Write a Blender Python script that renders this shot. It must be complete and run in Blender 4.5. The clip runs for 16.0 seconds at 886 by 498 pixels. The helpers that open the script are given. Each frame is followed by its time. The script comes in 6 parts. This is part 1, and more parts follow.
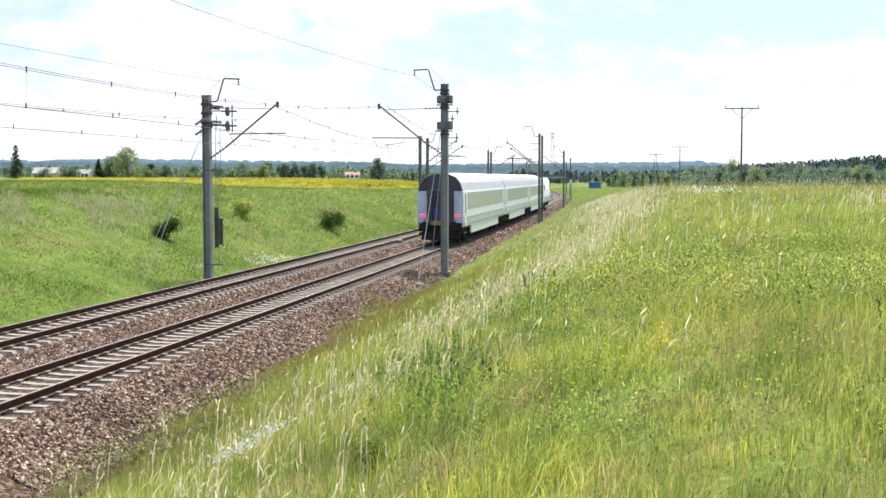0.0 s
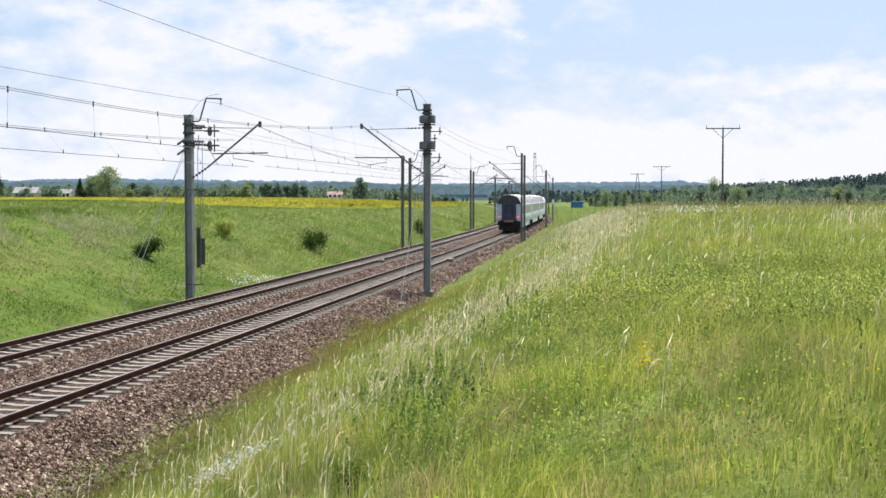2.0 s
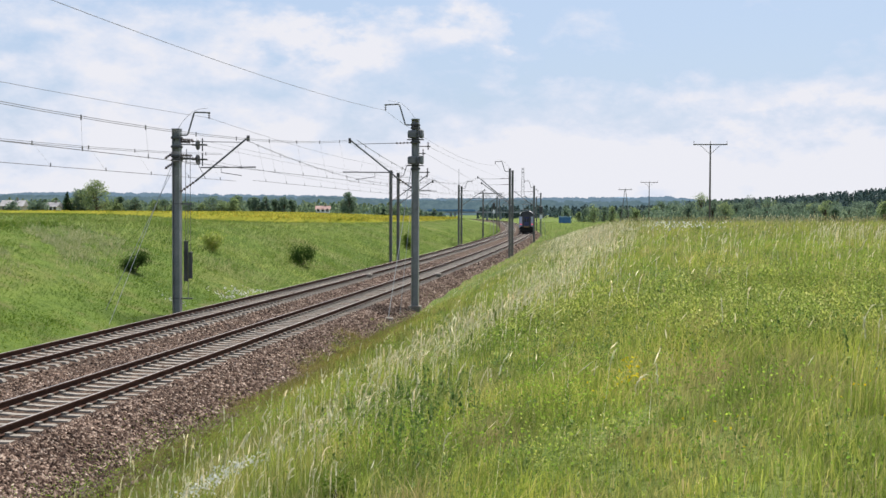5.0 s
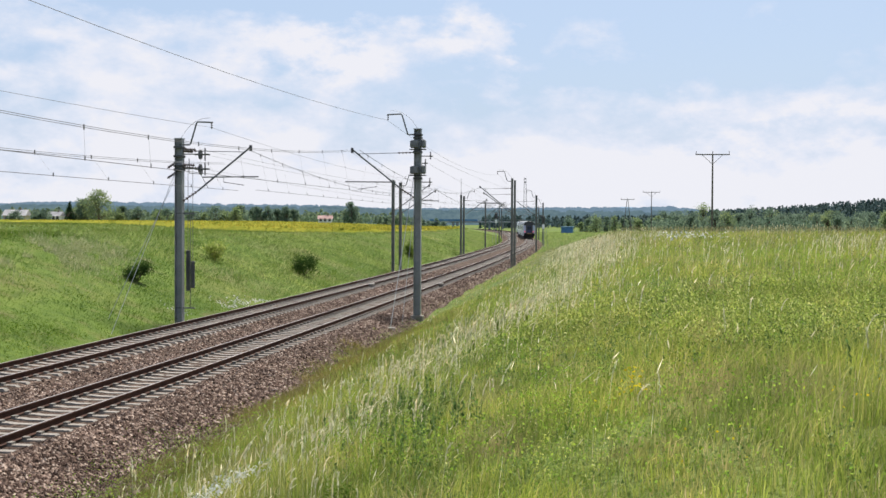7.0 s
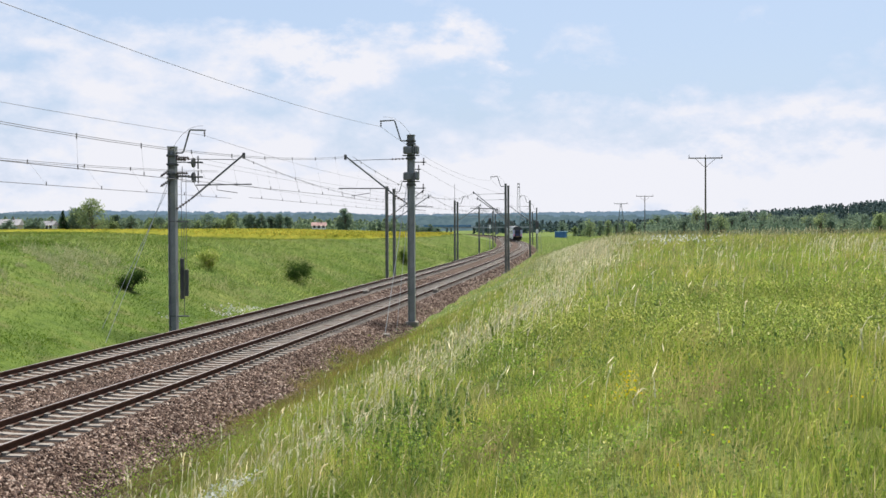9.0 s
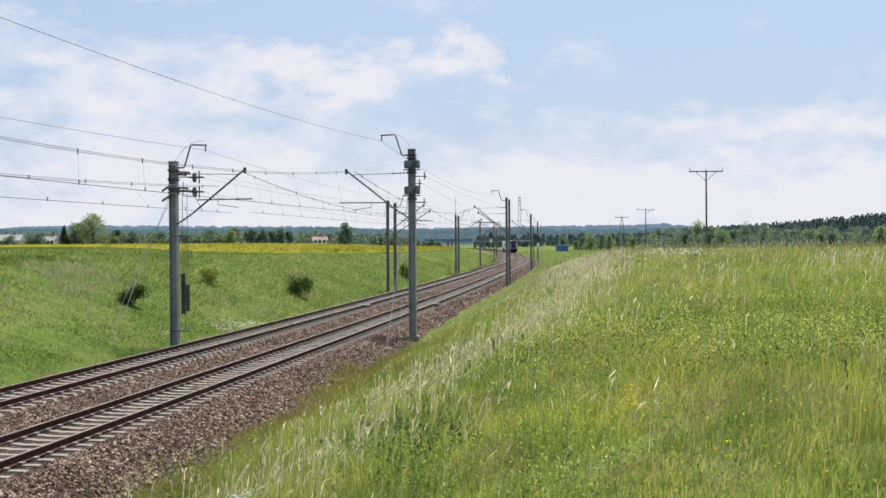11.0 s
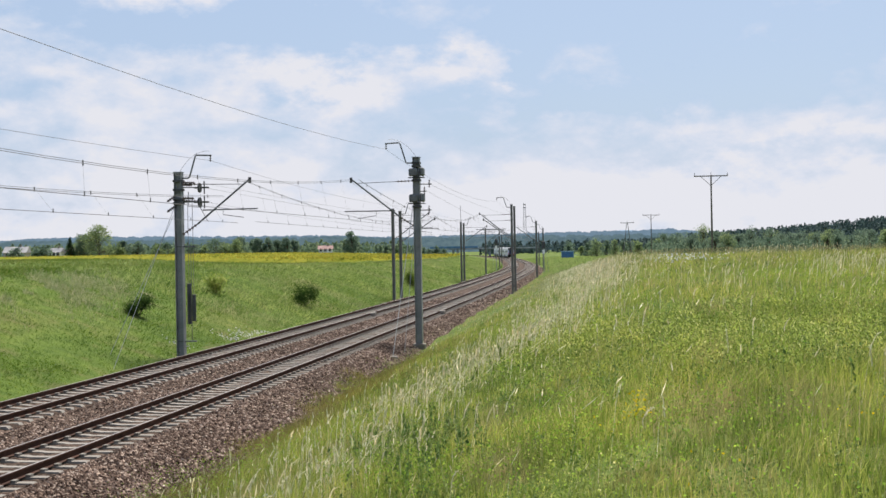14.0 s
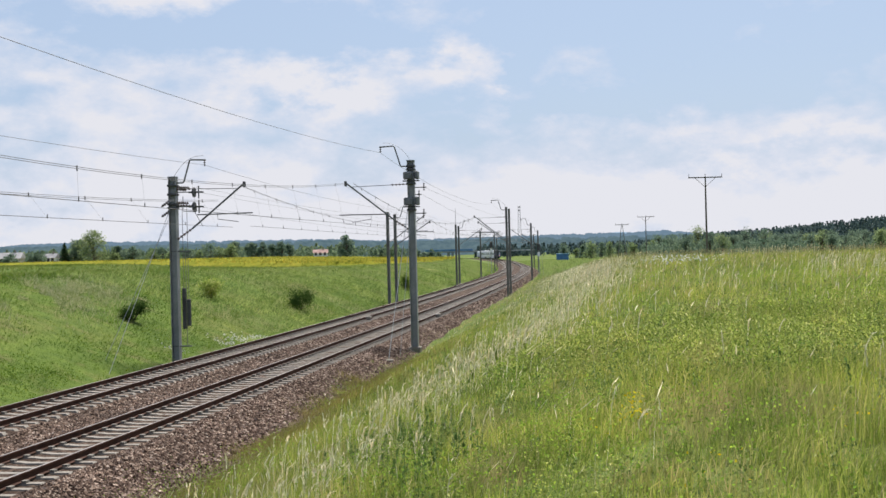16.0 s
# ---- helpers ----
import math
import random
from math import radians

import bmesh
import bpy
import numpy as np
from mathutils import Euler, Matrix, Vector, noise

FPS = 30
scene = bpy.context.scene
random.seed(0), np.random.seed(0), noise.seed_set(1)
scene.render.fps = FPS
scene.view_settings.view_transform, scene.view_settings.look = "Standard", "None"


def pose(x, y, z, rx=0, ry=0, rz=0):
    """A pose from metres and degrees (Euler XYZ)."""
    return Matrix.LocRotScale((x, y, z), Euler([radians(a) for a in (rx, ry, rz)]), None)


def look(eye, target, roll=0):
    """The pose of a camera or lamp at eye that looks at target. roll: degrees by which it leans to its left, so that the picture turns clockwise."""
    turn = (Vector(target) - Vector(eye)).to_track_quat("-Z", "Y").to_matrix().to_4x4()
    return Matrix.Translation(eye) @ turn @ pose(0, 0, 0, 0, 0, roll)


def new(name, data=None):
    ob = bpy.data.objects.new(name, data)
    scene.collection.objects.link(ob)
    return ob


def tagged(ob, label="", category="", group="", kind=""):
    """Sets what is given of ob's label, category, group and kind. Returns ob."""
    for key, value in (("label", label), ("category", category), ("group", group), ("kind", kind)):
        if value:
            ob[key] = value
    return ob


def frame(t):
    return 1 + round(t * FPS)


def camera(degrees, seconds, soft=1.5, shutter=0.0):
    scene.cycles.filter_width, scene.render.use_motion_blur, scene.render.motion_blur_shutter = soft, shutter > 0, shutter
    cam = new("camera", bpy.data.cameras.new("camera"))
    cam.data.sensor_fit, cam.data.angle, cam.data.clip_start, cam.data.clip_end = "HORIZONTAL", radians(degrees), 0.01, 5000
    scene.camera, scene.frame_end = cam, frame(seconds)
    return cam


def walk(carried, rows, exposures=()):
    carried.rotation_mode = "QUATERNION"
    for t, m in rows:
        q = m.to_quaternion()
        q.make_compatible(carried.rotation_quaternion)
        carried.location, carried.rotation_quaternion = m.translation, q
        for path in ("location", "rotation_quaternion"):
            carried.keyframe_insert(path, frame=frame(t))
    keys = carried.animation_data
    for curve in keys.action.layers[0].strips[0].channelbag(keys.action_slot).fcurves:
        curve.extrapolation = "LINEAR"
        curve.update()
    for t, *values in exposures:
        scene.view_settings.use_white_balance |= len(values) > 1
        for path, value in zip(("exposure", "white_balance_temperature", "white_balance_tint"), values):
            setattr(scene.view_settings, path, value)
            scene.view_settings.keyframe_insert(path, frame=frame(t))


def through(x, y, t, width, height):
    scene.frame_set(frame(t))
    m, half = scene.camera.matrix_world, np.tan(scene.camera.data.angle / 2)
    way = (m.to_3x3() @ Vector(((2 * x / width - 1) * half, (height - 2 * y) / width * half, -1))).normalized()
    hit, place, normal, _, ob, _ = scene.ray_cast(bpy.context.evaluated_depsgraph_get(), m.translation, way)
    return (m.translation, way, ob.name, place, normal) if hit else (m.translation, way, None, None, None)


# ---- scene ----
EYE = (0.0, 0.0, 4.173)
# seconds, turn to the right, tilt up, lean of the picture to the left (degrees)
VIEW = [
    (0.0, -1.311, -3.373, 0.004), (0.5, -1.223, -3.183, 0.035), (1.0, -0.894, -2.976, -0.135), (1.5, -0.641, -2.694, 0.078),
    (2.0, -0.489, -2.446, 0.011), (2.5, -0.364, -2.258, 0.163), (3.0, -0.249, -2.241, 0.035), (3.5, -0.137, -2.095, -0.026),
    (4.0, -0.026, -1.983, -0.092), (6.5, 0.092, -1.37, -0.25), (7.0, -0.027, -1.289, -0.251), (7.5, -0.079, -1.237, -0.043),
    (8.0, 0.076, -1.107, -0.047), (8.5, 0.141, -1.077, 0.149), (9.0, 0.256, -1.014, 0.267), (11.5, 0.206, -0.176, 0.455),
    (12.0, 0.232, -0.053, 0.486), (12.5, 0.12, -0.007, 0.677), (13.0, 0.027, 0.09, 0.775), (13.5, -0.03, 0.052, 0.915),
    (14.0, -0.044, 0.007, 1.059), (14.5, 0.0, -0.03, 1.212), (15.0, 0.109, -0.044, 1.138), (15.5, 0.118, 0.002, 1.282),
    (16.0, 0.195, 0.146, 1.432)]
EXPOSE = [(0.0, 1.22), (0.5, 1.12), (1.0, 1.02), (1.5, 0.95), (2.0, 0.88), (3.0, 0.79), (4.0, 0.69), (6.5, 0.71), (7.0, 0.72), (9.0, 0.75), (12.0, 0.62), (16.0, 0.60)]


def aim(turn, tilt):
    a, b = radians(turn), radians(tilt)
    return (EYE[0] + 100 * math.sin(a) * math.cos(b), EYE[1] + 100 * math.cos(a) * math.cos(b), EYE[2] + 100 * math.sin(b))


cam = camera(40.10, 16.0, soft=1.5)
walk(cam, [(t, look(EYE, aim(a, b), -c)) for t, a, b, c in VIEW], EXPOSE)

# ---- world and sun ----
SUN_AZIMUTH, SUN_HEIGHT = 18.0, 58.0     # degrees clockwise from +y, above the horizon


def make_world():
    w = bpy.data.worlds.new("sky")
    scene.world = w
    w.use_nodes = True
    nt = w.node_tree
    nt.nodes.clear()
    n, l = nt.nodes.new, nt.links.new
    out, bg, sky = n("ShaderNodeOutputWorld"), n("ShaderNodeBackground"), n("ShaderNodeTexSky")
    sky.sky_type, sky.sun_disc = "NISHITA", False
    sky.sun_elevation, sky.sun_rotation = radians(SUN_HEIGHT), radians(SUN_AZIMUTH)
    sky.air_density, sky.dust_density, sky.ozone_density = 1.0, 2.0, 1.0
    bg.inputs["Strength"].default_value = 0.071
    tc = n("ShaderNodeTexCoord")
    # clouds: soft heaps, flattened towards the horizon
    mp = n("ShaderNodeMapping")
    mp.inputs["Scale"].default_value = (5.0, 5.0, 9.5)
    mp.inputs["Location"].default_value = (0.35, 0.0, 0.15)
    l(tc.outputs["Generated"], mp.inputs["Vector"])
    n1 = n("ShaderNodeTexNoise")
    n1.inputs["Scale"].default_value, n1.inputs["Detail"].default_value, n1.inputs["Roughness"].default_value = 2.2, 10.0, 0.60
    l(mp.outputs["Vector"], n1.inputs["Vector"])
    sep = n("ShaderNodeSeparateXYZ")
    l(tc.outputs["Generated"], sep.inputs[0])
    bank = n("ShaderNodeMapRange")
    bank.inputs["From Min"].default_value, bank.inputs["From Max"].default_value = 0.098, 0.035
    bank.inputs["To Min"].default_value, bank.inputs["To Max"].default_value = 0.0, 0.28
    l(sep.outputs["Z"], bank.inputs["Value"])
    total = n("ShaderNodeMath")
    l(n1.outputs["Fac"], total.inputs[0]), l(bank.outputs[0], total.inputs[1])
    total = total.outputs[0]
    # ragged outlines for the heaps
    nw, half, ragged = n("ShaderNodeTexNoise"), n("ShaderNodeVectorMath"), n("ShaderNodeVectorMath")
    nw.inputs["Scale"].default_value, nw.inputs["Detail"].default_value, nw.inputs["Roughness"].default_value = 3.2, 7.0, 0.6
    l(mp.outputs["Vector"], nw.inputs["Vector"])
    half.operation, ragged.operation = "SUBTRACT", "MULTIPLY_ADD"
    half.inputs[1].default_value = (0.5, 0.5, 0.5)
    ragged.inputs[1].default_value = (0.17, 0.0, 0.08)
    l(nw.outputs["Color"], half.inputs[0]), l(half.outputs[0], ragged.inputs[0]), l(tc.outputs["Generated"], ragged.inputs[2])
    # the larger heaps (+) and the open stretches (-): centre, half-widths, weight
    for cx, cz, rx, rz, weight in (
            (-0.085, 0.132, 0.045, 0.018, 0.24), (-0.01, 0.142, 0.06, 0.018, 0.22), (0.03, 0.162, 0.026, 0.026, 0.26), (0.05, 0.118, 0.016, 0.03, 0.16),
            (-0.24, 0.115, 0.14, 0.045, 0.20), (-0.335, 0.17, 0.05, 0.02, 0.16), (-0.215, 0.202, 0.045, 0.016, 0.24), (0.30, 0.094, 0.05, 0.012, 0.14),
            (0.16, 0.098, 0.12, 0.010, 0.10), (0.15, 0.142, 0.06, 0.007, 0.10), (0.2, 0.035, 0.3, 0.03, 0.14),
            (-0.14, 0.178, 0.15, 0.022, -0.30), (-0.128, 0.126, 0.035, 0.010, -0.26), (0.13, 0.125, 0.12, 0.022, -0.20), (0.24, 0.18, 0.16, 0.032, -0.24),
            (0.09, 0.19, 0.08, 0.03, -0.14), (-0.35, 0.13, 0.06, 0.012, -0.14), (0.26, 0.075, 0.14, 0.008, -0.08)):
        sub, mul, ln, rg = n("ShaderNodeVectorMath"), n("ShaderNodeVectorMath"), n("ShaderNodeVectorMath"), n("ShaderNodeMapRange")
        sub.operation, mul.operation, ln.operation = "SUBTRACT", "MULTIPLY", "LENGTH"
        sub.inputs[1].default_value = (cx, 0.99, cz)
        mul.inputs[1].default_value = (1 / rx, 0.4, 1 / rz)
        rg.interpolation_type = "SMOOTHSTEP"
        rg.inputs["From Min"].default_value, rg.inputs["From Max"].default_value = 1.7, 0.0
        rg.inputs["To Min"].default_value, rg.inputs["To Max"].default_value = 0.0, weight
        l(ragged.outputs[0], sub.inputs[0]), l(sub.outputs[0], mul.inputs[0]), l(mul.outputs[0], ln.inputs[0]), l(ln.outputs["Value"], rg.inputs["Value"])
        ad = n("ShaderNodeMath")
        l(total, ad.inputs[0]), l(rg.outputs[0], ad.inputs[1])
        total = ad.outputs[0]
    # fine billows
    n2 = n("ShaderNodeTexNoise")
    n2.inputs["Scale"].default_value, n2.inputs["Detail"].default_value, n2.inputs["Roughness"].default_value = 5.0, 8.0, 0.62
    l(mp.outputs["Vector"], n2.inputs["Vector"])
    fine, ad = n("ShaderNodeMapRange"), n("ShaderNodeMath")
    fine.inputs["From Min"].default_value, fine.inputs["From Max"].default_value = 0.3, 0.7
    fine.inputs["To Min"].default_value, fine.inputs["To Max"].default_value = -0.07, 0.07
    l(n2.outputs["Fac"], fine.inputs["Value"]), l(total, ad.inputs[0]), l(fine.outputs[0], ad.inputs[1])
    total = ad.outputs[0]
    ramp = n("ShaderNodeValToRGB")
    ramp.color_ramp.elements[0].position, ramp.color_ramp.elements[1].position = 0.40, 0.68
    ramp.color_ramp.elements[0].color = (0.6, 0.6, 0.6, 1)
    l(total, ramp.inputs[0])
    tone = n("ShaderNodeValToRGB")
    tone.color_ramp.elements[0].position, tone.color_ramp.elements[1].position = 0.42, 0.76
    tone.color_ramp.elements[0].color, tone.color_ramp.elements[1].color = (4.3, 5.65, 7.95, 1), (7.35, 7.4, 7.95, 1)
    l(total, tone.inputs[0])
    mix = n("ShaderNodeMix")
    mix.data_type = "RGBA"
    l(ramp.outputs["Color"], mix.inputs["Factor"]), l(sky.outputs[0], mix.inputs["A"]), l(tone.outputs[0], mix.inputs["B"])
    l(mix.outputs["Result"], bg.inputs["Color"]), l(bg.outputs[0], out.inputs["Surface"])


make_world()
sun = new("sun", bpy.data.lights.new("sun", "SUN"))
sun.data.energy, sun.data.angle, sun.data.color = 5.0, radians(10.0), (1.0, 0.95, 0.87)
sun.matrix_world = look((0, 0, 60), (-100 * math.sin(radians(SUN_AZIMUTH)), -100 * math.cos(radians(SUN_AZIMUTH)), 60 - 100 * math.tan(radians(SUN_HEIGHT))))


# ---- materials ----
def principled(name, rough=0.8, metal=0.0):
    m = bpy.data.materials.new(name)
    m.use_nodes = True
    b = m.node_tree.nodes["Principled BSDF"]
    b.inputs["Roughness"].default_value, b.inputs["Metallic"].default_value = rough, metal
    b.inputs["Specular IOR Level"].default_value = 0.5 if rough < 0.72 else 0.12
    return m, m.node_tree, b


def ramp_node(nt, stops):
    r = nt.nodes.new("ShaderNodeValToRGB")
    e = r.color_ramp.elements
    while len(e) < len(stops):
        e.new(0.5)
    for el, (pos, col) in zip(e, stops):
        el.position, el.color = pos, (*col, 1)
    return r


def noise_node(nt, scale, detail=4.0, rough=0.55, coord="Object"):
    tc, n = nt.nodes.new("ShaderNodeTexCoord"), nt.nodes.new("ShaderNodeTexNoise")
    n.inputs["Scale"].default_value, n.inputs["Detail"].default_value, n.inputs["Roughness"].default_value = scale, detail, rough
    nt.links.new(tc.outputs[coord], n.inputs["Vector"])
    return n


def mixed(nt, fac, a, b, mode="MIX"):
    m = nt.nodes.new("ShaderNodeMix")
    m.data_type, m.blend_type = "RGBA", mode
    for sock, v in (("Factor", fac), ("A", a), ("B", b)):
        if isinstance(v, bpy.types.NodeSocket):
            nt.links.new(v, m.inputs[sock])
        else:
            m.inputs[sock].default_value = v if sock == "Factor" else (*v, 1)
    return m.outputs["Result"]


def bumped(nt, b, height, strength=0.4, dist=0.02):
    k = nt.nodes.new("ShaderNodeBump")
    k.inputs["Strength"].default_value, k.inputs["Distance"].default_value = strength, dist
    nt.links.new(height, k.inputs["Height"])
    nt.links.new(k.outputs[0], b.inputs["Normal"])


def worn(name, c1, c2, rough=0.7, metal=0.0, big=2.0, fine=30.0, bump=0.15):
    """A surface in two tones with stains and a fine grain."""
    m, nt, b = principled(name, rough, metal)
    n1, n2 = noise_node(nt, big, 5), noise_node(nt, fine, 4)
    r = ramp_node(nt, [(0.35, c1), (0.65, c2)])
    nt.links.new(n1.outputs["Fac"], r.inputs[0])
    g = ramp_node(nt, [(0.3, (0.82, 0.82, 0.82)), (0.7, (1.08, 1.08, 1.08))])
    nt.links.new(n2.outputs["Fac"], g.inputs[0])
    nt.links.new(mixed(nt, 1.0, r.outputs[0], g.outputs[0], "MULTIPLY"), b.inputs["Base Color"])
    bumped(nt, b, n2.outputs["Fac"], bump, 0.01)
    return m


def plain(name, c, rough=0.5, metal=0.0):
    m, nt, b = principled(name, rough, metal)
    b.inputs["Base Color"].default_value = (*c, 1)
    return m


def leafy(name, stops, patch, patch_scale=0.15, through=0.45, dry=None):
    """Blades or leaves: a tone each, drifting in patches, with light shining through."""
    m = bpy.data.materials.new(name)
    m.use_nodes = True
    nt = m.node_tree
    nt.nodes.clear()
    out, mixs = nt.nodes.new("ShaderNodeOutputMaterial"), nt.nodes.new("ShaderNodeMixShader")
    dif, tra = nt.nodes.new("ShaderNodeBsdfDiffuse"), nt.nodes.new("ShaderNodeBsdfTranslucent")
    geo = nt.nodes.new("ShaderNodeNewGeometry")
    r = ramp_node(nt, stops)
    nt.links.new(geo.outputs["Random Per Island"], r.inputs[0])
    n = noise_node(nt, patch_scale, 4, 0.6)
    pr = ramp_node(nt, [(0.36, patch[0]), (0.5, (1, 1, 1)), (0.66, patch[1])])
    nt.links.new(n.outputs["Fac"], pr.inputs[0])
    col = mixed(nt, 1.0, r.outputs[0], pr.outputs[0], "MULTIPLY")
    n2 = noise_node(nt, patch_scale * 5.3, 3, 0.6)
    pr2 = ramp_node(nt, [(0.35, (0.72, 0.78, 0.72)), (0.5, (1, 1, 1)), (0.66, (1.28, 1.18, 1.12))])
    nt.links.new(n2.outputs["Fac"], pr2.inputs[0])
    col = mixed(nt, 1.0, col, pr2.outputs[0], "MULTIPLY")
    if dry:
        n3 = noise_node(nt, patch_scale * 1.7, 5, 0.65)
        pr3 = ramp_node(nt, [(0.50, (0, 0, 0)), (0.68, (0.75, 0.75, 0.75))])
        nt.links.new(n3.outputs["Fac"], pr3.inputs[0])
        col = mixed(nt, pr3.outputs[0], col, dry)
    nt.links.new(col, dif.inputs["Color"])
    nt.links.new(col, tra.inputs["Color"])
    mixs.inputs[0].default_value = through
    nt.links.new(dif.outputs[0], mixs.inputs[1]), nt.links.new(tra.outputs[0], mixs.inputs[2])
    nt.links.new(mixs.outputs[0], out.inputs["Surface"])
    return m


def ground_material():
    m, nt, b = principled("meadow_soil", 0.95)
    n1, n2, n3 = noise_node(nt, 0.12, 5), noise_node(nt, 1.6, 6), noise_node(nt, 9.0, 5)
    r = ramp_node(nt, [(0.3, (0.065, 0.105, 0.018)), (0.5, (0.092, 0.138, 0.024)), (0.7, (0.13, 0.15, 0.04))])
    nt.links.new(n1.outputs["Fac"], r.inputs[0])
    r2 = ramp_node(nt, [(0.3, (0.7, 0.75, 0.7)), (0.7, (1.25, 1.2, 1.1))])
    nt.links.new(n2.outputs["Fac"], r2.inputs[0])
    col = mixed(nt, 1.0, r.outputs[0], r2.outputs[0], "MULTIPLY")
    n4 = noise_node(nt, 0.8, 6)
    r4 = ramp_node(nt, [(0.52, (0, 0, 0)), (0.70, (0.55, 0.55, 0.55))])
    nt.links.new(n4.outputs["Fac"], r4.inputs[0])
    nt.links.new(mixed(nt, r4.outputs[0], col, (0.125, 0.095, 0.05)), b.inputs["Base Color"])
    bumped(nt, b, n3.outputs["Fac"], 0.8, 0.15)
    return m


def ballast_material(name="ballast_stone"):
    m, nt, b = principled(name, 0.9)
    tc = nt.nodes.new("ShaderNodeTexCoord")
    v = nt.nodes.new("ShaderNodeTexVoronoi")
    v.inputs["Scale"].default_value = 13.0
    nt.links.new(tc.outputs["Object"], v.inputs["Vector"])
    sepc = nt.nodes.new("ShaderNodeSeparateColor")
    nt.links.new(v.outputs["Color"], sepc.inputs[0])
    r = ramp_node(nt, [(0.0, (0.026, 0.017, 0.012)), (0.4, (0.056, 0.037, 0.027)), (0.75, (0.098, 0.067, 0.050)), (1.0, (0.165, 0.122, 0.096))])
    nt.links.new(sepc.outputs[0], r.inputs[0])
    n1 = noise_node(nt, 0.35, 5)
    st = ramp_node(nt, [(0.35, (0.72, 0.68, 0.66)), (0.65, (1.12, 1.08, 1.05))])
    nt.links.new(n1.outputs["Fac"], st.inputs[0])
    nt.links.new(mixed(nt, 1.0, r.outputs[0], st.outputs[0], "MULTIPLY"), b.inputs["Base Color"])
    inv = nt.nodes.new("ShaderNodeMath")
    inv.operation = "SUBTRACT"
    inv.inputs[0].default_value = 1.0
    nt.links.new(v.outputs["Distance"], inv.inputs[1])
    bumped(nt, b, inv.outputs[0], 1.0, 0.05)
    return m


def stone_material():
    m, nt, b = principled("loose_stone", 0.9)
    geo = nt.nodes.new("ShaderNodeNewGeometry")
    r = ramp_node(nt, [(0.0, (0.036, 0.022, 0.016)), (0.3, (0.095, 0.063, 0.049)), (0.65, (0.23, 0.165, 0.13)), (0.9, (0.41, 0.325, 0.265)), (1.0, (0.54, 0.46, 0.385))])
    nt.links.new(geo.outputs["Random Per Island"], r.inputs[0])
    n1 = noise_node(nt, 0.35, 5)
    st = ramp_node(nt, [(0.35, (0.68, 0.63, 0.60)), (0.65, (1.02, 0.97, 0.94))])
    nt.links.new(n1.outputs["Fac"], st.inputs[0])
    nt.links.new(mixed(nt, 1.0, r.outputs[0], st.outputs[0], "MULTIPLY"), b.inputs["Base Color"])
    return m


MAT_GROUND, MAT_BALLAST, MAT_STONE = ground_material(), ballast_material(), stone_material()
MAT_RAIL = worn("rusty_rail_steel", (0.045, 0.021, 0.014), (0.078, 0.037, 0.025), 0.8, 0.0, 3.0, 40.0)
MAT_RAILTOP = worn("polished_rail_head", (0.20, 0.17, 0.15), (0.34, 0.30, 0.27), 0.42, 0.7, 1.0, 60.0, 0.05)
MAT_CONCRETE = worn("sleeper_concrete", (0.16, 0.14, 0.12), (0.26, 0.235, 0.205), 0.9, 0.0, 1.2, 25.0)
MAT_CLIP = worn("pale_rail_clip", (0.17, 0.155, 0.135), (0.25, 0.235, 0.21), 0.8, 0.0, 4.0, 40.0)
MAT_MAST = worn("galvanised_steel", (0.20, 0.215, 0.22), (0.29, 0.30, 0.305), 0.55, 0.35, 1.5, 20.0, 0.08)
MAT_MASTFAR = worn("weathered_steel", (0.14, 0.14, 0.135), (0.20, 0.20, 0.19), 0.65, 0.2, 1.5, 20.0, 0.08)
MAT_IRON = worn("dark_iron", (0.045, 0.045, 0.048), (0.09, 0.09, 0.09), 0.65, 0.2, 2.0, 25.0)
MAT_TUBE = worn("grey_bracket_tube", (0.10, 0.105, 0.11), (0.18, 0.185, 0.19), 0.55, 0.4, 3.0, 30.0, 0.05)
MAT_INSUL = worn("brown_porcelain", (0.07, 0.05, 0.045), (0.11, 0.08, 0.07), 0.3, 0.0, 3.0, 20.0, 0.05)
MAT_WIRE = plain("wire_copper", (0.15, 0.145, 0.14), 0.5, 0.4)
MAT_STAY = plain("galvanised_stay", (0.28, 0.29, 0.29), 0.5, 0.3)
MAT_WOOD = worn("tarred_timber", (0.085, 0.075, 0.065), (0.15, 0.13, 0.11), 0.9, 0.0, 1.5, 15.0)
MAT_GRASS = leafy("meadow_grass", [(0.0, (0.122, 0.18, 0.034)), (0.35, (0.222, 0.285, 0.052)), (0.75, (0.322, 0.355, 0.082)), (0.93, (0.395, 0.365, 0.128)), (1.0, (0.46, 0.40, 0.23))], ((0.56, 0.66, 0.62), (1.32, 1.24, 1.02)), 0.55, 0.6, (0.385, 0.295, 0.16))
MAT_TAN = leafy("bleached_meadow_grass", [(0.0, (0.20, 0.225, 0.10)), (0.6, (0.30, 0.31, 0.175)), (1.0, (0.44, 0.425, 0.29))], ((0.8, 0.88, 0.8), (1.15, 1.1, 1.1)), 0.4, 0.5)
MAT_HAZE = leafy("brownish_flowering_grass", [(0.0, (0.24, 0.215, 0.10)), (0.5, (0.32, 0.275, 0.145)), (1.0, (0.42, 0.37, 0.22))], ((0.8, 0.85, 0.85), (1.15, 1.1, 1.1)), 0.3, 0.5)
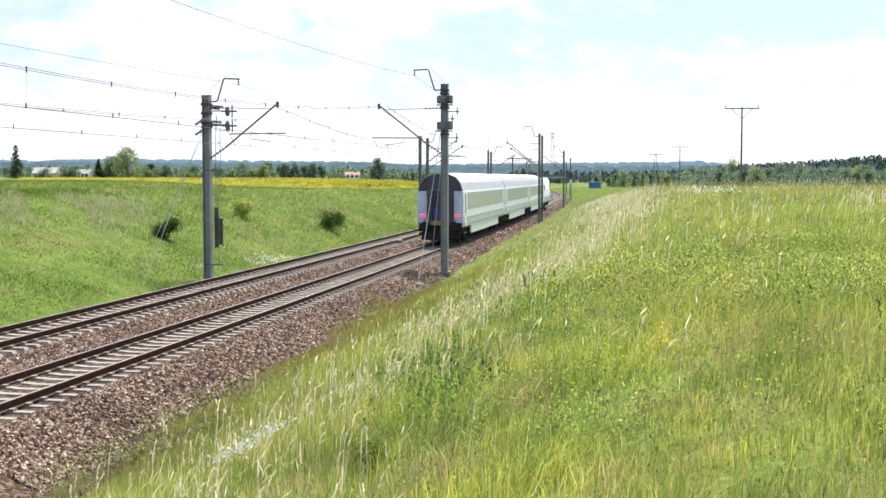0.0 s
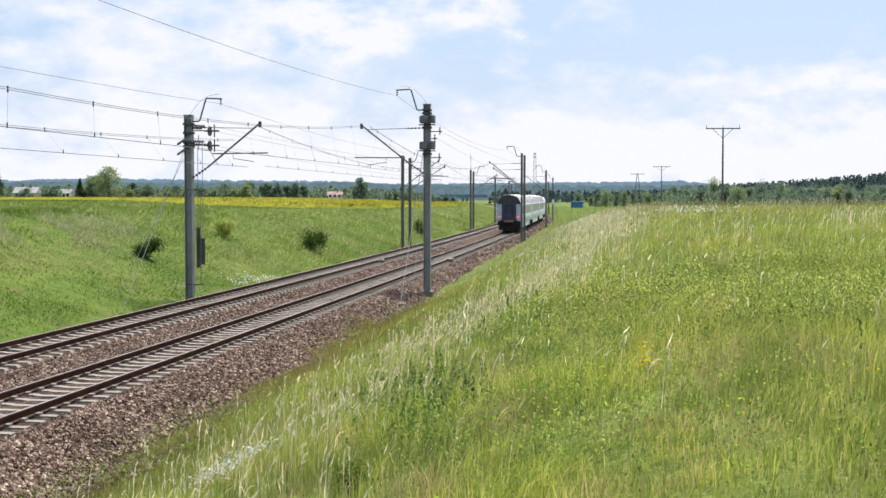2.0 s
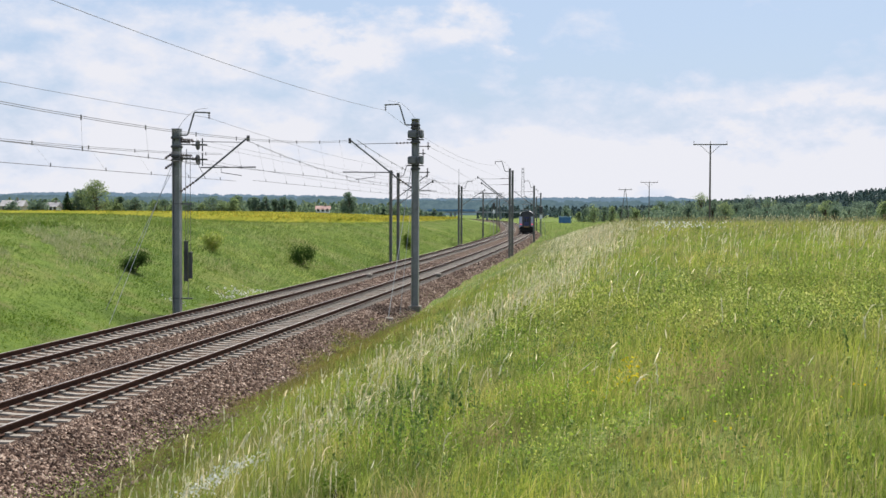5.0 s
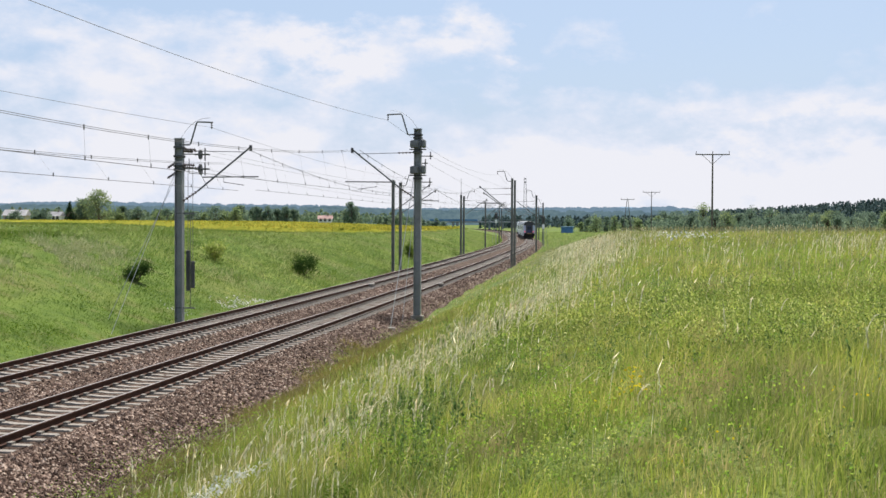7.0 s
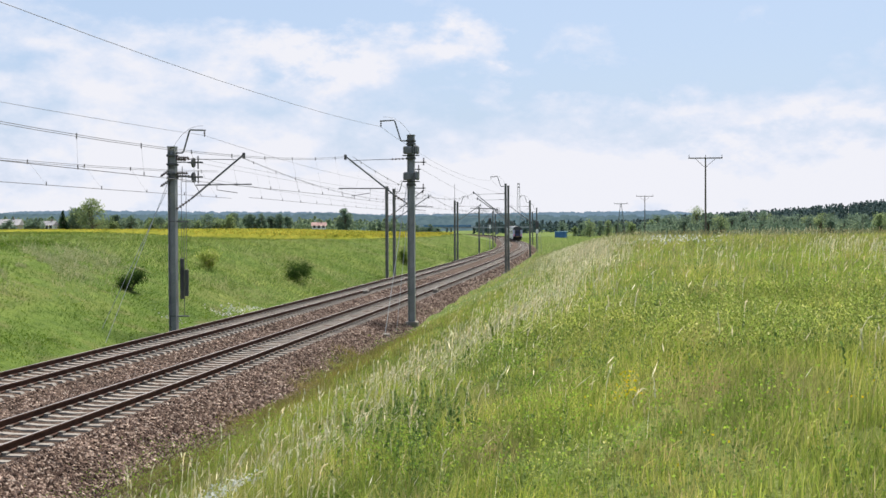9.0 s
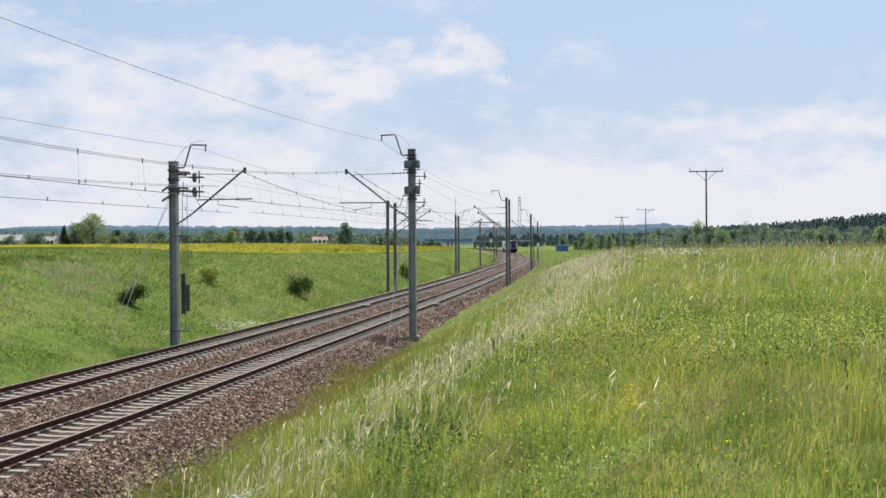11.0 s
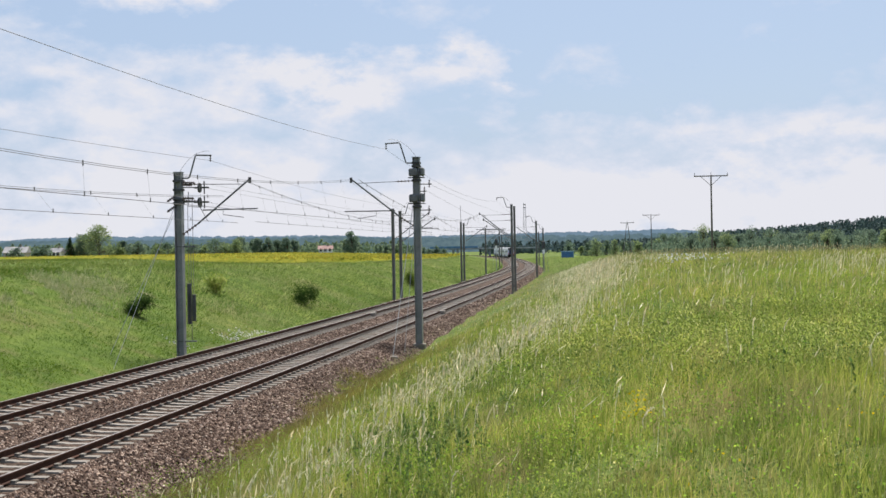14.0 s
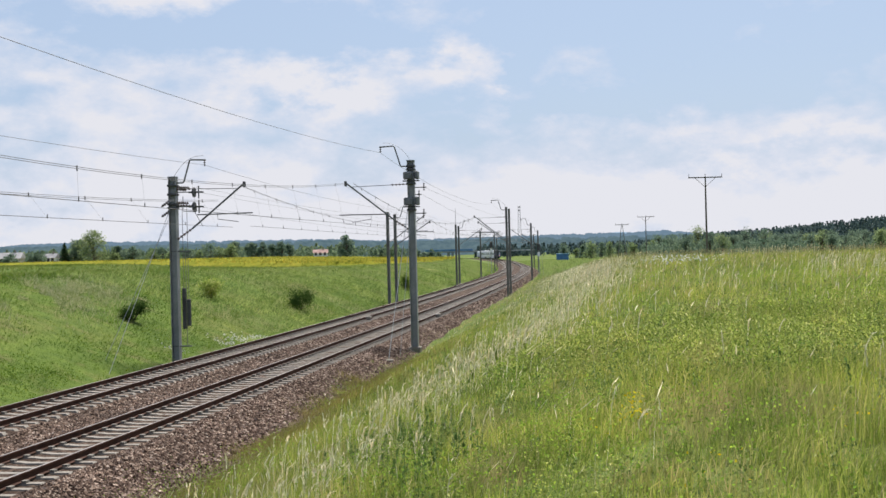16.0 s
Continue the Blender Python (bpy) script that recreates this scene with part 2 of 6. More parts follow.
MAT_HERB = leafy("small_meadow_herbs", [(0.0, (0.15, 0.215, 0.045)), (0.4, (0.235, 0.29, 0.062)), (0.8, (0.325, 0.36, 0.10)), (1.0, (0.45, 0.455, 0.21))], ((0.8, 0.88, 0.8), (1.2, 1.12, 1.0)), 0.5, 0.6)
MAT_DARKHERB = leafy("dark_meadow_herbs", [(0.0, (0.09, 0.14, 0.045)), (0.6, (0.145, 0.205, 0.06)), (1.0, (0.22, 0.265, 0.11))], ((0.8, 0.9, 0.85), (1.15, 1.1, 1.0)), 0.5, 0.55)
MAT_SLOPE = leafy("slope_grass", [(0.0, (0.036, 0.082, 0.009)), (0.5, (0.051, 0.104, 0.012)), (0.85, (0.070, 0.124, 0.016)), (1.0, (0.105, 0.142, 0.032))], ((0.60, 0.72, 0.66), (1.34, 1.14, 0.95)), 0.14, 0.6, (0.096, 0.142, 0.028))
MAT_FIELD = leafy("field_edge_grass", [(0.0, (0.085, 0.135, 0.025)), (0.6, (0.125, 0.175, 0.035)), (1.0, (0.19, 0.215, 0.07))], ((0.8, 0.86, 0.8), (1.2, 1.12, 1.05)), 0.06, 0.55, (0.17, 0.165, 0.07))
MAT_SEED = leafy("pale_seed_heads", [(0.0, (0.50, 0.46, 0.29)), (0.6, (0.66, 0.62, 0.44)), (1.0, (0.77, 0.74, 0.58))], ((0.9, 0.9, 0.88), (1.1, 1.1, 1.1)), 0.5, 0.6)
MAT_WEED = leafy("broad_weed_leaves", [(0.0, (0.15, 0.26, 0.035)), (1.0, (0.28, 0.39, 0.06))], ((0.85, 0.92, 0.85), (1.15, 1.1, 1.0)), 0.5, 0.6)
# next three, for far trees: haze put into the leaves as paler, greyer tones
MAT_LEAF = leafy("hazy_tree_leaves", [(0.0, (0.115, 0.165, 0.125)), (0.6, (0.145, 0.20, 0.145)), (1.0, (0.175, 0.235, 0.155))], ((0.85, 0.9, 0.9), (1.15, 1.1, 1.0)), 0.06, 0.6)
MAT_LEAFLIGHT = leafy("hazy_light_tree_leaves", [(0.0, (0.16, 0.215, 0.105)), (0.6, (0.21, 0.27, 0.13)), (1.0, (0.26, 0.31, 0.145))], ((0.85, 0.9, 0.9), (1.15, 1.1, 1.0)), 0.06, 0.6)
MAT_MIDWOOD = leafy("hazy_wood_leaves", [(0.0, (0.13, 0.185, 0.125)), (1.0, (0.19, 0.245, 0.15))], ((0.85, 0.9, 0.9), (1.15, 1.1, 1.05)), 0.02, 0.55)
# blue of the distance haze put into the hill wood's leaf colour
MAT_HILLWOOD = leafy("haze_blue_hill_leaves", [(0.0, (0.058, 0.090, 0.098)), (1.0, (0.085, 0.122, 0.122))], ((0.85, 0.9, 0.9), (1.15, 1.1, 1.05)), 0.015, 0.5)
MAT_PINE = leafy("conifer_needles", [(0.0, (0.022, 0.045, 0.022)), (1.0, (0.055, 0.09, 0.04))], ((0.85, 0.9, 0.9), (1.15, 1.1, 1.0)), 0.03, 0.15)
MAT_BUSH = leafy("dark_bush_leaves", [(0.0, (0.024, 0.05, 0.014)), (1.0, (0.066, 0.112, 0.028))], ((0.8, 0.9, 0.8), (1.1, 1.1, 1.0)), 0.6, 0.25)
MAT_BARK = worn("tree_bark", (0.07, 0.055, 0.04), (0.13, 0.10, 0.08), 0.95, 0.0, 2.0, 14.0, 0.4)
MAT_RAPE = leafy("rapeseed_blossom", [(0.0, (0.22, 0.24, 0.04)), (0.5, (0.34, 0.305, 0.05)), (1.0, (0.42, 0.37, 0.07))], ((0.85, 0.9, 0.8), (1.1, 1.05, 1.0)), 0.05, 0.3)
MAT_YELLOW = leafy("yellow_petals", [(0.0, (0.5625, 0.4125, 0.015)), (1.0, (0.6375, 0.54, 0.0375))], ((0.95, 0.95, 0.9), (1.05, 1.05, 1.0)), 0.5, 0.3)
MAT_WHITE = leafy("white_petals", [(0.0, (0.5625, 0.57, 0.54)), (1.0, (0.66, 0.66, 0.645))], ((0.95, 0.95, 0.95), (1.0, 1.0, 1.0)), 0.5, 0.3)


# ---- building helpers ----
def link_bm(name, bm, material, smooth=False):
    me = bpy.data.meshes.new(name)
    bm.normal_update()
    bm.to_mesh(me)
    bm.free()
    me.materials.append(material)
    if smooth:
        me.polygons.foreach_set("use_smooth", [True] * len(me.polygons))
    return new(name, me)


def part(name, bm, material, parent, label="", smooth=False):
    ob = link_bm(name, bm, material, smooth)
    ob.parent = parent
    return tagged(ob, label) if label else ob


def array_mesh(name, verts, faces, material, smooth=False):
    """A mesh of one face size from arrays."""
    me = bpy.data.meshes.new(name)
    verts, faces = np.asarray(verts, np.float32), np.asarray(faces, np.int32)
    k = faces.shape[1]
    me.vertices.add(len(verts)), me.loops.add(faces.size), me.polygons.add(len(faces))
    me.vertices.foreach_set("co", verts.ravel())
    me.loops.foreach_set("vertex_index", faces.ravel())
    me.polygons.foreach_set("loop_start", np.arange(len(faces), dtype=np.int32) * k)
    me.polygons.foreach_set("use_smooth", np.full(len(faces), smooth))
    me.update(calc_edges=True)
    me.materials.append(material)
    return new(name, me)


def box(bm, x0, x1, y0, y1, z0, z1, bevel=0.0):
    made = bmesh.ops.create_cube(bm, size=1.0)["verts"]
    for v in made:
        v.co = Vector(((x0 + x1) / 2 + v.co.x * (x1 - x0), (y0 + y1) / 2 + v.co.y * (y1 - y0), (z0 + z1) / 2 + v.co.z * (z1 - z0)))
    if bevel:
        edges = list({e for v in made for e in v.link_edges})
        bmesh.ops.bevel(bm, geom=edges, offset=bevel, segments=1, affect="EDGES")
    return bm


def tube(bm, points, r, sides=8, r_end=None):
    """A round rod along points, tapering to r_end."""
    pts = [Vector(p) for p in points]
    rings = []
    for i, p in enumerate(pts):
        d = (pts[min(i + 1, len(pts) - 1)] - pts[max(i - 1, 0)]).normalized()
        side = d.cross(Vector((0.13, 0.27, 1)) if abs(d.z) < 0.95 else Vector((1, 0.1, 0))).normalized()
        up = side.cross(d)
        rr = r if r_end is None else r + (r_end - r) * i / (len(pts) - 1)
        rings.append([bm.verts.new(p + rr * (math.cos(a) * side + math.sin(a) * up)) for a in (2 * math.pi * k / sides for k in range(sides))])
    for a, b in zip(rings, rings[1:]):
        for k in range(sides):
            bm.faces.new((a[k], a[(k + 1) % sides], b[(k + 1) % sides], b[k]))
    bm.faces.new(rings[0][::-1])
    bm.faces.new(rings[-1])
    return bm


def discs(bm, a, b, r, count):
    """A string of insulator sheds between a and b."""
    a, b = Vector(a), Vector(b)
    for i in range(count):
        p, q = a.lerp(b, (i + 0.15) / count), a.lerp(b, (i + 0.6) / count)
        tube(bm, [p, q], r, 8, r * 0.45)
    tube(bm, [a, b], r * 0.3, 6)
    return bm


# ---- the line's course ----
STEP = 1.0
S0 = -80
KNOT_S = [0, 60, 120, 180, 240, 300, 400, 500, 650]
KNOT_K = [0.503e-3, 0.194e-3, 0.236e-3, 0.143e-3, 0.630e-3, 0.411e-3, -0.095e-3, 0.519e-3, 0.540e-3]
LINE_S = np.arange(S0, 1100) * STEP
LINE_K = np.interp(LINE_S, KNOT_S, KNOT_K) * (LINE_S < 750)
_th = np.concatenate([[0], np.cumsum((LINE_K[1:] + LINE_K[:-1]) / 2 * STEP)])
LINE_TH = _th - _th[-S0] - 0.153304
_mid = (LINE_TH[1:] + LINE_TH[:-1]) / 2
_x, _y = np.concatenate([[0], np.cumsum(-np.sin(_mid))]), np.concatenate([[0], np.cumsum(np.cos(_mid))])
LINE_X, LINE_Y = _x - _x[-S0] - 11.0946, _y - _y[-S0] + 11.3298
SECOND = -4.043      # the second track's offset
SECOND_UP = 0.11


def on_line(s, o=0.0, z=0.0):
    a = np.interp(s, LINE_S, LINE_TH)
    return Vector((np.interp(s, LINE_S, LINE_X) + o * math.cos(a), np.interp(s, LINE_S, LINE_Y) + o * math.sin(a), z))


def line_pose(s, o=0.0, z=0.0, turn=0.0):
    p = on_line(s, o, z)
    return pose(p.x, p.y, p.z, 0, 0, math.degrees(np.interp(s, LINE_S, LINE_TH)) + turn)


def on_line_array(s, o, z):
    a = np.interp(s, LINE_S, LINE_TH)
    return np.stack([np.interp(s, LINE_S, LINE_X) + o * np.cos(a), np.interp(s, LINE_S, LINE_Y) + o * np.sin(a), z + 0 * s], -1)


def to_line(X, Y):
    """Distance along the line and offset from it."""
    X, Y = np.asarray(X, float).ravel(), np.asarray(Y, float).ravel()
    s, o = np.empty_like(X), np.empty_like(X)
    lx, ly, ls, la = LINE_X[::4], LINE_Y[::4], LINE_S[::4], LINE_TH[::4]
    for i in range(0, len(X), 20000):
        x, y = X[i:i + 20000, None], Y[i:i + 20000, None]
        k = np.argmin((x - lx) ** 2 + (y - ly) ** 2, 1)
        dx, dy = x[:, 0] - lx[k], y[:, 0] - ly[k]
        s[i:i + 20000] = ls[k] - np.sin(la[k]) * dx + np.cos(la[k]) * dy
        o[i:i + 20000] = np.cos(la[k]) * dx + np.sin(la[k]) * dy
    return s, o


def smooth(a, b, x):
    t = np.clip((x - a) / (b - a), 0, 1)
    return t * t * (3 - 2 * t)


def waves(X, Y):
    return (0.5 * np.sin(X * 0.71 + 0.4 * Y) * np.sin(Y * 0.53 - 0.3 * X) + 0.3 * np.sin(X * 1.9 - Y * 0.8 + 1) * np.sin(Y * 1.37 + 2) + 0.35 * np.sin(X * 0.21 + 1.3) * np.sin(Y * 0.17))


def terrain_so(s, o, X, Y):
    pr = np.interp(s, [-80, -10, 20, 50, 80, 120, 160, 200, 260, 330, 400, 460], [2.1, 2.58, 2.95, 3.36, 3.34, 2.85, 2.2, 1.65, 0.9, 0.3, 0.05, 0.0])
    pl = np.interp(s, [-80, 0, 40, 80, 120, 200, 260, 330, 450, 600], [3.4, 3.5, 3.45, 3.1, 2.7, 2.2, 2.0, 1.9, 1.7, 0.5])
    near = smooth(35, 80, s)
    t = np.clip((o - 3.0 + 0.5 * near) / 11.0, 0, 1)
    right = -0.9 + 0.25 * near + (pr + 0.9 - 0.25 * near) * (1 - (1 - t) ** (1.28 - 0.16 * smooth(35, 60, s))) + 0.004 * np.clip(o - 14, 0, 60)
    t = np.clip((-7.2 - o) / 12.5, 0, 1)
    side = -0.55 + (pl + 0.55) * (1 - (1 - t) ** 1.35)
    far = 3.35 + 0.9 * smooth(-90, -330, o)
    left = side + (far - pl) * smooth(-19, -85, o)
    z = np.where(o > -2, right, left) + 0.10 * waves(X, Y) * np.where(o > 0, smooth(3, 7, o), smooth(-7.5, -11, o))
    # the wooded hill and the rising distance
    z = z + 28.0 * np.exp(-(((X - 640) / 250) ** 2 + ((Y - 1250) / 330) ** 2)) + 5.0 * smooth(700, 2200, Y)
    return z


def terrain(X, Y):
    X, Y = np.asarray(X, float).ravel(), np.asarray(Y, float).ravel()
    s, o = to_line(X, Y)
    return terrain_so(s, o, X, Y)


def height(x, y):
    return float(terrain([x], [y])[0])


# ---- ground, ballast ----
def spread(lo, hi, fine_lo, fine_hi, step, grow):
    a = list(np.arange(fine_lo, fine_hi + step, step))
    d = step
    while a[-1] < hi:
        d *= grow
        a.append(a[-1] + d)
    d = step
    while a[0] > lo:
        d *= grow
        a.insert(0, a[0] - d)
    return np.array(a)


def grid_faces(nx, ny):
    i = np.arange(nx * ny).reshape(ny, nx)
    return np.stack([i[:-1, :-1].ravel(), i[:-1, 1:].ravel(), i[1:, 1:].ravel(), i[1:, :-1].ravel()], 1)


def make_ground():
    xs, ys = spread(-3000, 3000, -60, 60, 1.0, 1.07), spread(-300, 4600, -25, 160, 1.0, 1.05)
    X, Y = np.meshgrid(xs, ys)
    Z = terrain(X, Y)
    ob = array_mesh("ground", np.stack([X.ravel(), Y.ravel(), Z], 1), grid_faces(len(xs), len(ys)), MAT_GROUND, True)
    tagged(ob, "rolling green meadow ground with a railway cutting", "ground", kind="structure")


BED_O = [3.25, 3.05, 2.75, 2.4, 2.05, 1.8, 1.55, 1.3, 1.0, 0.5, 0.0, -0.5, -1.0, -1.35, -1.65, -2.0, -2.35, -2.7, -3.0, -3.5, -4.04, -4.5, -5.0, -5.4, -5.8, -6.2, -6.6, -7.1]
BED_Z = [-1.0, -0.82, -0.68, -0.52, -0.36, -0.26, -0.22, -0.21, -0.215, -0.22, -0.22, -0.22, -0.215, -0.215, -0.28, -0.30, -0.25, -0.15, -0.10, -0.105, -0.11, -0.11, -0.105, -0.105, -0.16, -0.32, -0.5, -0.75]


def bed_height(o):
    return np.interp(-np.asarray(o), [-v for v in BED_O], BED_Z)


def make_ballast():
    ss = np.concatenate([np.arange(-30, 70, 0.25), np.arange(70, 200, 1.0), np.arange(200, 1000, 5.0)])
    oo = np.concatenate([np.arange(3.25, 1.2, -0.14), np.arange(1.2, -7.2, -0.28)])
    S, O = np.meshgrid(ss, oo)
    S, O = S.ravel(), O.ravel()
    rng = np.random.default_rng(4)
    wander = 0.18 * np.sin(S * 0.31) + 0.12 * np.sin(S * 0.83 + 1)
    edge = np.where(O > 2.0, (O - 2.0) / 1.25, 0)
    z = bed_height(O) + rng.normal(0, 0.013, len(S)) * np.where(S < 200, 1.0, 2.0)
    v = on_line_array(S, O + edge * wander, z)
    f = grid_faces(len(ss), len(oo))
    ob = array_mesh("ballast_bed", v, f[:, ::-1], MAT_BALLAST)
    tagged(ob, "brown crushed-stone ballast bed under two tracks", "ballast", kind="structure")


def scatter_stones():
    rng = np.random.default_rng(7)
    n = 66000
    s = 8 + 75 * rng.random(n) ** 1.5
    o = np.where(rng.random(n) < 0.72, rng.uniform(1.25, 3.3, n), rng.uniform(-2.9, -1.25, n))
    # and larger, sparser ones farther along the line, over the whole bed
    m = 30000
    s = np.concatenate([s, 75 + 200 * rng.random(m) ** 1.3])
    o = np.concatenate([o, rng.uniform(-6.4, 3.1, m)])
    on_track = (np.abs(o) < 1.32) | (np.abs(o - SECOND) < 1.32) | ((s > 75) & (o < 1) & (rng.random(len(s)) < smooth(75, 110, s)))
    s, o = s[~on_track], o[~on_track]
    n = len(s)
    z = bed_height(o)
    c = on_line_array(s, o + np.where(o > 2, (o - 2) / 1.25, 0) * (0.18 * np.sin(s * 0.31) + 0.12 * np.sin(s * 0.83 + 1)), z)
    c[:, 2] += 0.010
    r = rng.uniform(0.024, 0.057, n) * np.clip(s / 45, 1, 2.2)
    base = np.array([(1, 0, 0), (0, 1, 0), (-1, 0, 0), (0, -1, 0), (0, 0, 1), (0, 0, -1)], float)
    tri = np.array([(0, 1, 4), (1, 2, 4), (2, 3, 4), (3, 0, 4)])      # the underside lies in the bed
    ang = rng.uniform(0, 6.28, n)
    v = base[None] * rng.uniform(0.6, 1.35, (n, 6, 1))
    v = v + rng.normal(0, 0.22, (n, 6, 3))
    ca, sa = np.cos(ang)[:, None], np.sin(ang)[:, None]
    v = np.stack([v[..., 0] * ca - v[..., 1] * sa, v[..., 0] * sa + v[..., 1] * ca, v[..., 2] * 0.75], -1)
    v = v * r[:, None, None] + c[:, None]
    f = (tri[None] + 6 * np.arange(n)[:, None, None]).reshape(-1, 3)
    ob = array_mesh("ballast_stones", v.reshape(-1, 3), f, MAT_STONE)
    tagged(ob, "loose angular brown and grey ballast stones", "stones", kind="stuff")


make_ground()
make_ballast()
scatter_stones()


# ---- tracks ----
RAIL_PROFILE = [(-0.075, -0.172), (0.075, -0.172), (0.075, -0.160), (0.012, -0.142), (0.009, -0.05), (0.036, -0.037), (0.036, -0.006), (0.028, 0.0), (-0.028, 0.0), (-0.036, -0.006), (-0.036, -0.037), (-0.009, -0.05), (-0.012, -0.142), (-0.075, -0.160)]


def rail(track, off, up):
    ss = np.concatenate([np.arange(-30, 60, 2.0), np.arange(60, 960, 4.0)])
    k = len(RAIL_PROFILE)
    prof = np.array(RAIL_PROFILE)
    v = np.concatenate([on_line_array(np.full(k, s), off + prof[:, 0], up + prof[:, 1]) for s in ss])
    f = [(i * k + j, i * k + (j + 1) % k, (i + 1) * k + (j + 1) % k, (i + 1) * k + j) for i in range(len(ss) - 1) for j in range(k)]
    ob = array_mesh("rail", v, f, MAT_RAIL)
    ob.data.materials.append(MAT_RAILTOP)
    ids = np.zeros(len(f), np.int32)
    ids[np.arange(len(f)) % k == 7] = 1
    ob.data.polygons.foreach_set("material_index", ids)
    ob.parent = track
    tagged(ob, "rust-brown steel rail with a worn bright top")


def sleeper_mesh():
    """A concrete sleeper, lowered in its middle, with sloping ends."""
    bm = bmesh.new()
    xs = [-1.3, -1.24, -0.45, -0.3, 0.3, 0.45, 1.24, 1.3]
    tops = [-0.25, -0.186, -0.186, -0.205, -0.205, -0.186, -0.186, -0.25]
    rows = []
    for x, t in zip(xs, tops):
        rows.append([bm.verts.new((x, y, z)) for y, z in ((-0.14, -0.36), (-0.10, t), (0.10, t), (0.14, -0.36))])
    for a, b in zip(rows, rows[1:]):
        for j in range(3):
            bm.faces.new((a[j], b[j], b[j + 1], a[j + 1]))
    bm.faces.new(rows[0])
    bm.faces.new(rows[-1][::-1])
    me = bpy.data.meshes.new("sleeper")
    bm.normal_update()
    bm.to_mesh(me)
    bm.free()
    me.materials.append(MAT_CONCRETE)
    return me


def joined(name, unit_v, unit_f, poses, material, parent):
    unit_v, unit_f, n = np.array(unit_v), np.array(unit_f), len(poses)
    v = np.concatenate([unit_v @ np.array(m.to_3x3()).T + np.array(m.translation) for m in poses])
    f = (unit_f[None] + len(unit_v) * np.arange(n)[:, None, None]).reshape(-1, unit_f.shape[1])
    ob = array_mesh(name, v, f, material)
    ob.parent = parent
    return ob


CUBE_F = [(0, 2, 3, 1), (4, 5, 7, 6), (0, 1, 5, 4), (2, 6, 7, 3), (0, 4, 6, 2), (1, 3, 7, 5)]


def cube_v(x0, x1, y0, y1, z0, z1):
    return [(x, y, z) for x in (x0, x1) for y in (y0, y1) for z in (z0, z1)]


def make_track(off, up, label):
    track = tagged(new("railway_track"), label, "track", "tracks")
    for side in (-0.7535, 0.7535):
        rail(track, off + side, up)
    me, rng = sleeper_mesh(), random.Random(3)
    first = 4
    for i in range(300):
        ob = new("sleeper", me)
        ob.parent = track
        ob.matrix_basis = line_pose(first + 0.6 * i + rng.uniform(-0.012, 0.012), off + rng.uniform(-0.02, 0.02), up + rng.uniform(-0.006, 0.004), rng.uniform(-0.4, 0.4))
    rest = [line_pose(first + 180 + 0.6 * i, off, up) for i in range(900)] + [line_pose(first - 0.6 * i, off, up) for i in range(1, 40)]
    tagged(joined("far_sleepers", cube_v(-1.3, 1.3, -0.12, 0.12, -0.36, -0.186), CUBE_F, rest, MAT_CONCRETE, track), kind="stuff")
    clips = [line_pose(first + 0.6 * i, off + a, up) for i in range(240) for a in (-0.865, -0.64, 0.64, 0.865)]
    tagged(joined("rail_fastening", cube_v(-0.055, 0.055, -0.075, 0.075, -0.19, -0.135), CUBE_F, clips, MAT_CLIP, track), "pale spring clips holding the rails", kind="stuff")


make_track(0.0, 0.0, "railway track with brown rails on grey concrete sleepers beside the meadow")
make_track(SECOND, SECOND_UP, "second railway track with brown rails on concrete sleepers")


# ---- plants ----
def blades(name, xyz, h, w, lean, material, label, parts=2, seed=1):
    """Grass: one tapered, bent blade at each place."""
    rng = np.random.default_rng(seed)
    n = len(xyz)
    face = rng.uniform(0, 2 * np.pi, n)
    side = np.stack([np.cos(face), np.sin(face), 0 * face], 1)
    la = rng.uniform(0, 2 * np.pi, n)
    ln = np.stack([np.cos(la) + 0.35, np.sin(la), 0 * la], 1) * (lean * h)[:, None]
    up = np.array([0, 0, 1.0])
    hw = (w / 2)[:, None] * side
    if parts == 2:
        mid = xyz + 0.25 * ln + 0.55 * h[:, None] * up
        tip = xyz + ln + h[:, None] * up * np.sqrt(np.clip(1 - (lean * 0.6) ** 2, 0.2, 1))[:, None]
        v = np.stack([xyz - hw, xyz + hw, mid - 0.75 * hw, mid + 0.75 * hw, tip], 1)
        f = np.array([(0, 1, 3), (0, 3, 2), (2, 3, 4)])
    else:
        tip = xyz + ln + h[:, None] * up
        v = np.stack([xyz - hw, xyz + hw, tip], 1)
        f = np.array([(0, 1, 2)])
    k = v.shape[1]
    fs = (f[None] + k * np.arange(n)[:, None, None]).reshape(-1, 3)
    return tagged(array_mesh(name, v.reshape(-1, 3), fs, material), label, "grass", kind="stuff")


def fan(rng, n, d0, d1, power, a0=-24.0, a1=24.0):
    d = d0 + (d1 - d0) * rng.random(n) ** power
    a = np.radians(rng.uniform(a0, a1, n))
    return d * np.sin(a), d * np.cos(a)


def meadow_edge(s):
    return 3.1 - 0.5 * smooth(35, 80, s) + 1.9 * (1 - smooth(4, 27, s)) + 0.25 * np.sin(s * 0.31) + 0.25 * np.sin(s * 0.83 + 1) + 0.2 * np.sin(s * 2.1) + 0.15 * np.sin(s * 5.3)


